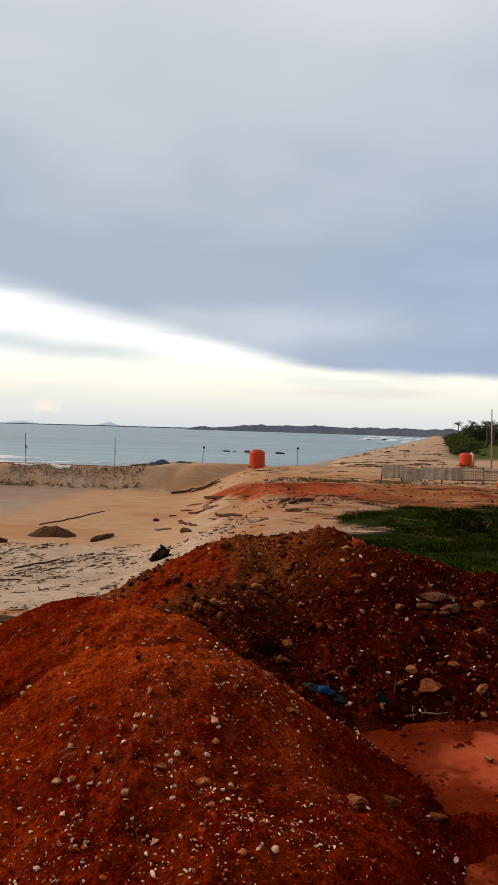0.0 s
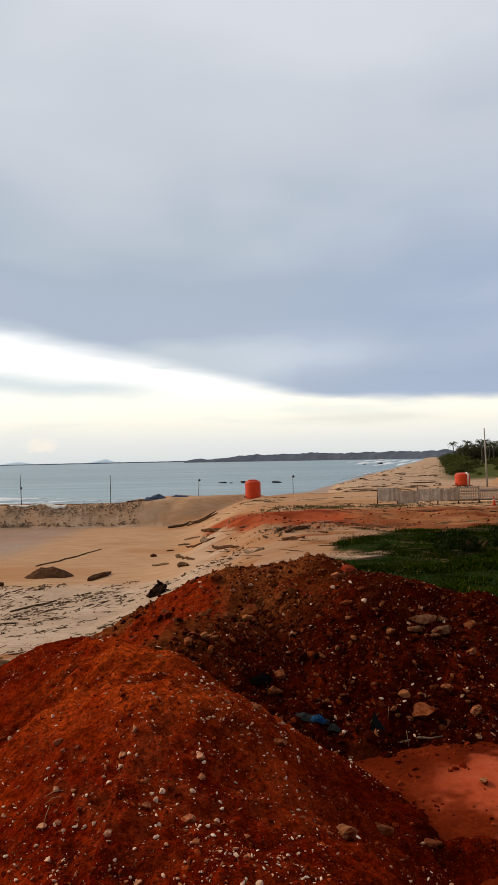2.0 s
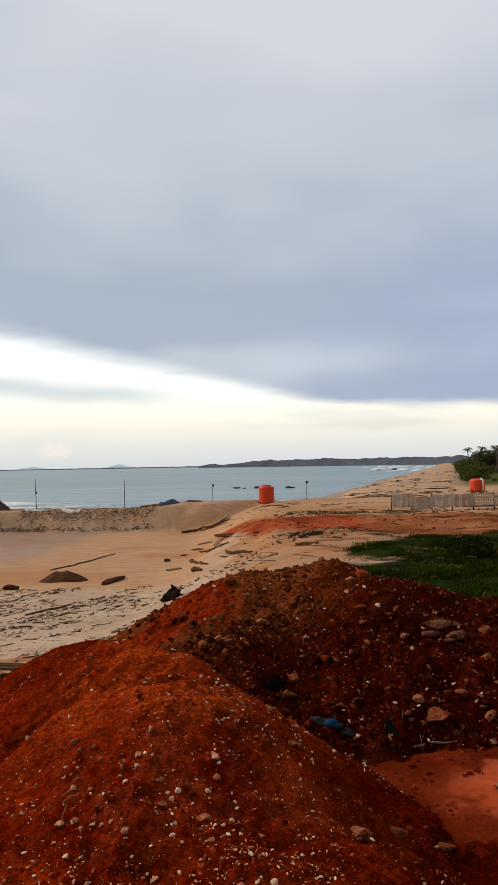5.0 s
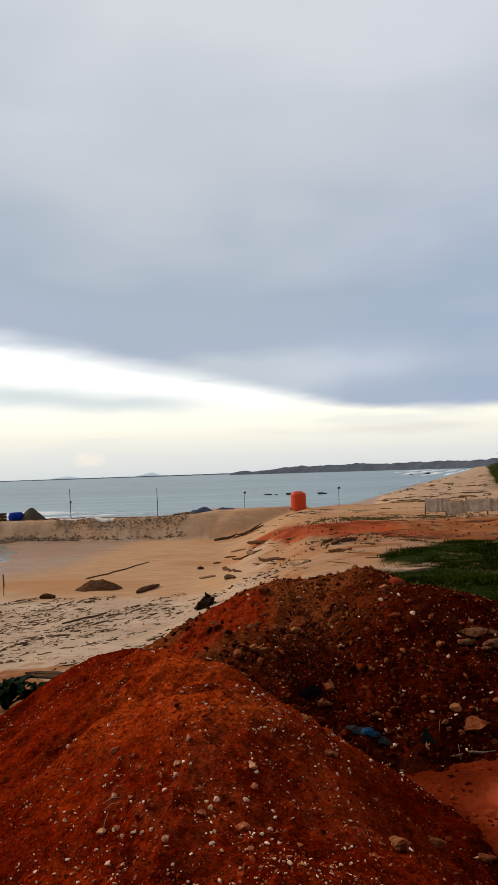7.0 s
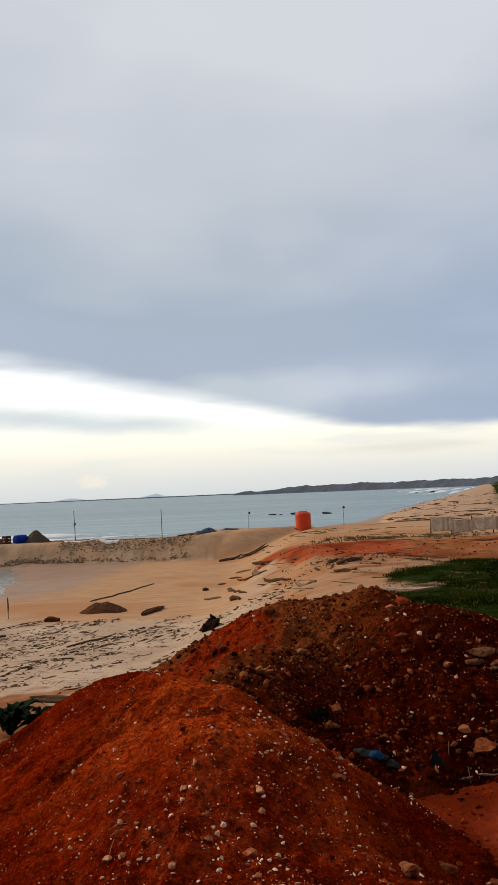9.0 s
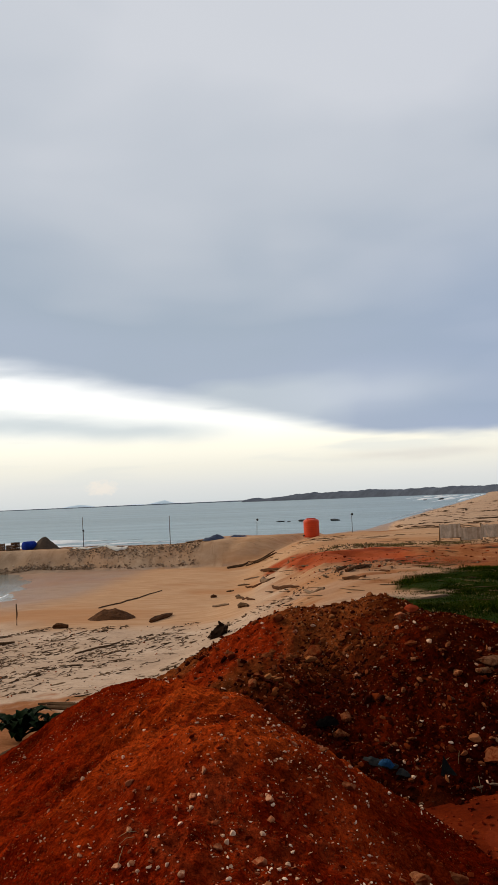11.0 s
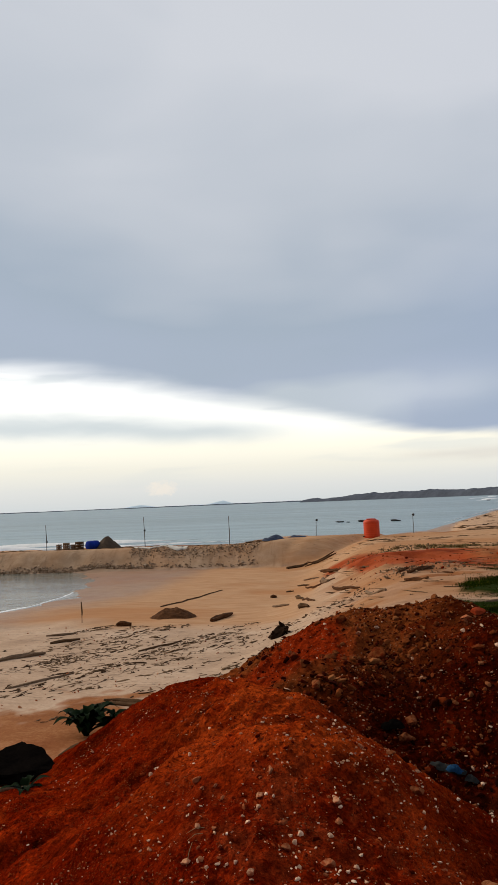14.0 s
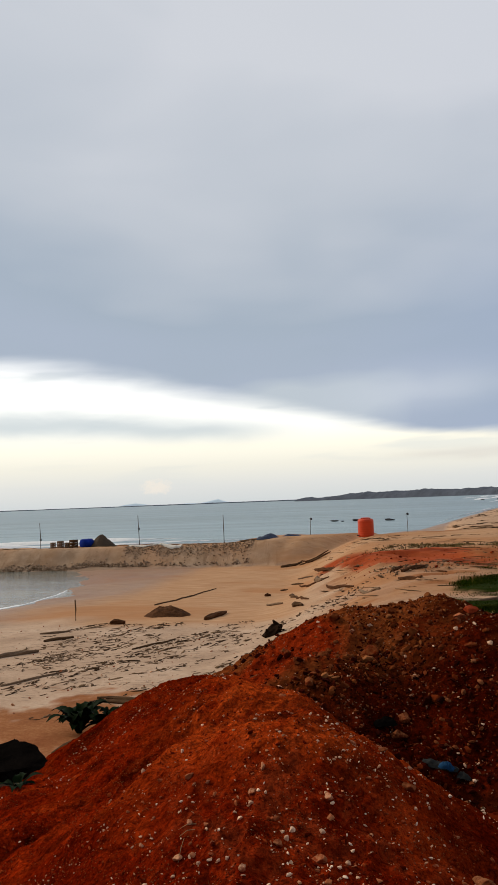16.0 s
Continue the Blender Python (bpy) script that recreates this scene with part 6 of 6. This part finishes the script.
# torn plastic and scraps of sheeting between the heaps
draped("plastic_sack", 0.145, 0.04, 0.035, 510, GREY_SACK, pose(0.37, 5.13, float(surface(0.37, 5.13)) + 0.03, 14, 6, -14), "torn grey-blue plastic sack between the heaps", "plastic sack", 1.6)
draped("plastic_sack", 0.055, 0.024, 0.045, 513, TEAL_SACK, pose(0.42, 5.07, float(surface(0.42, 5.07)) + 0.065, 22, 8, -18), "bright blue scrap of plastic on the sack", "plastic sack", 1.6)
draped("plastic_sack", 0.05, 0.03, 0.035, 511, GREY_SACK, pose(0.53, 5.06, float(surface(0.53, 5.06)) + 0.04, 0, 0, -20), "torn dull plastic scrap between the heaps", "plastic sack", 1.6)
draped("plastic_sack", 0.085, 0.05, 0.05, 514, CHARRED, pose(0.02, 5.45, float(surface(0.02, 5.45)) + 0.05, 10, 0, 10), "crumpled black plastic sheet in the hollow", "plastic sheet", 1.6)
bm = bmesh.new()
corners = [bm.verts.new(p) for p in ((-0.05, 0, 0), (0.075, -0.01, -0.01), (-0.02, 0.03, 0.13), (0.02, 0.02, 0.06))]
bm.faces.new((corners[0], corners[1], corners[3]))
bm.faces.new((corners[0], corners[3], corners[2]))
bmesh.ops.solidify(bm, geom=bm.faces[:], thickness=0.006)
flap = part("sheeting_scrap", bm, GREY_SACK, smooth=False)
flap.location = (0.83, 5.0, float(surface(0.83, 5.0)) - 0.01)
tagged(flap, "upright torn grey sheeting scrap in rubble", "plastic sheet")

# small stones and clods, too many to count
count = 46000
x, y = nrng.uniform(-3.3, 1.3, count), nrng.uniform(1.7, 8.6, count)
dense = -0.02 + 0.8 * np.exp(-((x + 0.40) / 0.75) ** 2 - ((y - 2.8) / 0.8) ** 2) + 0.45 * wobble(x, y, 0.16, 180) + 0.35 * wobble(x, y, 0.5, 184)
ok = (nrng.uniform(0, 1, count) < dense) & (earth_height(x, y) > ground_height(x, y)) & (earth_height(x, y) > rubble_height(x, y))
x, y = x[ok], y[ok]
size = np.clip(nrng.lognormal(-4.4, 0.5, len(x)), 0.007, 0.045)
ob = scatter("gravel", STONES_A, x, y, earth_height(x, y), size, PEBBLE, nrng, 0.2, (0.55, 1.0), (0.4, 0.8), 0.35)
tagged(ob, "pale gravel and pebbles strewn over red earth", "gravel", kind="stuff")


def pieces(name, solids, x, y, z, sizes, mat, rng, parent, sink=0.3):
    """Single stones, each an object of its own under its heap; alike ones share a mesh."""
    shapes = []
    for verts, polys in solids:
        data = bpy.data.meshes.new(name)
        data.from_pydata(verts.tolist(), [], polys.tolist())
        data.materials.append(mat)
        shapes.append(data)
    for k in range(len(x)):
        ob = new(name, shapes[k % len(shapes)])
        ob.parent = parent
        grow = Matrix.Diagonal((sizes[k], sizes[k] * rng.uniform(0.5, 1.0), sizes[k] * rng.uniform(0.4, 0.8), 1))
        ob.matrix_basis = pose(x[k], y[k], z[k] + sizes[k] * (0.5 - sink) * 0.5, rng.uniform(-25, 25), rng.uniform(-25, 25), rng.uniform(0, 360)) @ grow


count = 420
x, y = -0.4 + nrng.normal(0, 0.75, count), 2.9 + nrng.normal(0, 0.75, count)
ok = (earth_height(x, y) > ground_height(x, y) + 0.05) & (y > 1.9) & (wobble(x, y, 0.35, 186) > -0.2)
x, y = x[ok][:280], y[ok][:280]
pieces("stone", STONES_B, x, y, earth_height(x, y), np.clip(nrng.lognormal(-3.75, 0.38, len(x)), 0.012, 0.05), EARTH_STONE, nrng, earth)
count = 36000
x, y = nrng.uniform(-3.3, 1.3, count), 1.9 + 6.7 * nrng.uniform(0, 1, count) ** 1.5
ok = (earth_height(x, y) > ground_height(x, y)) & (earth_height(x, y) > rubble_height(x, y)) & (wobble(x, y, 0.5, 181) > -0.3)
x, y = x[ok], y[ok]
size = np.clip(nrng.lognormal(-4.5, 0.55, len(x)), 0.006, 0.05)
ob = scatter("earth_clods", STONES_A, x, y, earth_height(x, y), size, CLOD, nrng, 0.42)
tagged(ob, "crumbled clods of red earth", "earth clods", kind="stuff")


def on_rubble(count, seed):
    r = np.random.default_rng(seed)
    x, y = r.uniform(-1.5, 4.6, count), r.uniform(4.5, 8.2, count)
    z = rubble_height(x, y)
    on_spur = np.hypot((x + 0.85) / 0.62, (y - 6.8) / 1.0) < 1.0
    ok = (z > ground_height(x, y)) & (z > earth_height(x, y)) & ~(on_spur & (r.uniform(0, 1, count) < 0.85))
    return x[ok], y[ok], z[ok], r


x, y, z, r = on_rubble(3000, 61)
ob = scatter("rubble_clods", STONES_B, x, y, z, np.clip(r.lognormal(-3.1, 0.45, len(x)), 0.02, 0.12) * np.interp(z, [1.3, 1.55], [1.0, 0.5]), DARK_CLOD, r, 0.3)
tagged(ob, "dark lumps of earth and broken stone", "rubble", kind="stuff")
x, y, z, r = on_rubble(26000, 63)
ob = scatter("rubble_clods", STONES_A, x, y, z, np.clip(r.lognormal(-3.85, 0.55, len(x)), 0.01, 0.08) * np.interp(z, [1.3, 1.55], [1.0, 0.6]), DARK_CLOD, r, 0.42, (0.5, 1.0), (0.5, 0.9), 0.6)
tagged(ob, "crumbled dark red earth and stone chips", "rubble", kind="stuff")
x, y, z, r = on_rubble(2600, 64)
ok = (x - 0.8 * (y - 6.6) < 0.45) & (y > 5.6) & (x > -0.62)
x, y, z = x[ok], y[ok], z[ok]
ob = scatter("dry_clods", STONES_B, x, y, z, np.clip(r.lognormal(-2.8, 0.42, len(x)), 0.03, 0.16) * np.interp(z, [1.3, 1.55], [1.0, 0.7]), DRY_CLOD, r, 0.3)
tagged(ob, "dried brown earth lumps along the crest", "rubble", kind="stuff")
x, y, z, r = on_rubble(760, 65)
x, y, z = x[:300], y[:300], z[:300]
pieces("stone", STONES_B, x, y, z, np.clip(r.lognormal(-3.3, 0.45, len(x)), 0.02, 0.11) * np.interp(z, [1.3, 1.55], [1.0, 0.6]), RUBBLE_STONE, r, rubble, 0.25)
x, y, z, r = on_rubble(3600, 62)
ob = scatter("gravel", STONES_A, x, y, z, np.clip(r.lognormal(-4.45, 0.7, len(x)), 0.005, 0.07), PEBBLE, r, 0.2, (0.5, 1.0), (0.3, 0.8), 0.5)
tagged(ob, "pale gravel and pebbles in dark rubble", "gravel", kind="stuff")
x, y = nrng.uniform(0.6, 3.2, 260), nrng.uniform(2.6, 5.2, 260)
ok = ground_height(x, y) > np.maximum(earth_height(x, y), rubble_height(x, y))
x, y = x[ok], y[ok]
ob = scatter("earth_clods", STONES_A, x, y, ground_height(x, y), np.clip(nrng.lognormal(-4.2, 0.7, len(x)), 0.006, 0.08), CLOD, nrng, 0.3)
tagged(ob, "dark red clods on wet clay", "earth clods", kind="stuff")
count = 5200
x, y = nrng.uniform(0.5, 2.6, count), nrng.uniform(2.7, 5.2, count)
gap = ground_height(x, y) - np.maximum(earth_height(x, y), rubble_height(x, y))
ok = (gap > 0) & (nrng.uniform(0, 1, count) < np.exp(-gap / 0.07)) & (wobble(x, y, 0.2, 190) > -0.4)
x, y = x[ok], y[ok]
ob = scatter("earth_clods", STONES_A, x, y, ground_height(x, y), np.clip(nrng.lognormal(-3.8, 0.55, len(x)), 0.008, 0.08), CLOD, nrng, 0.35)
tagged(ob, "crumbled soil along the edge of wet clay", "earth clods", kind="stuff")
# dry stalks
bm = bmesh.new()
rng = random.Random(77)
for x0, y0, n in ((-0.95, 3.1, 3), (0.35, 4.4, 2), (0.9, 5.0, 4)):
    for _ in range(n):
        x, y = x0 + rng.gauss(0, 0.08), y0 + rng.gauss(0, 0.08)
        a, l = rng.uniform(0, 6.28), rng.uniform(0.03, 0.10)
        p = Vector((x, y, float(surface(x, y)) + 0.004))
        q = Vector((x + l * math.cos(a), y + l * math.sin(a), 0))
        q.z = float(surface(q.x, q.y)) + 0.012
        tube(bm, [p, (p + q) / 2 + Vector((0, 0, 0.012)), q], [0.0012, 0.0014, 0.0008], 5)
tagged(part("dry_stalks", bm, DRY_STALK), "thin dry stalks lying on the earth", "stalks", kind="stuff")
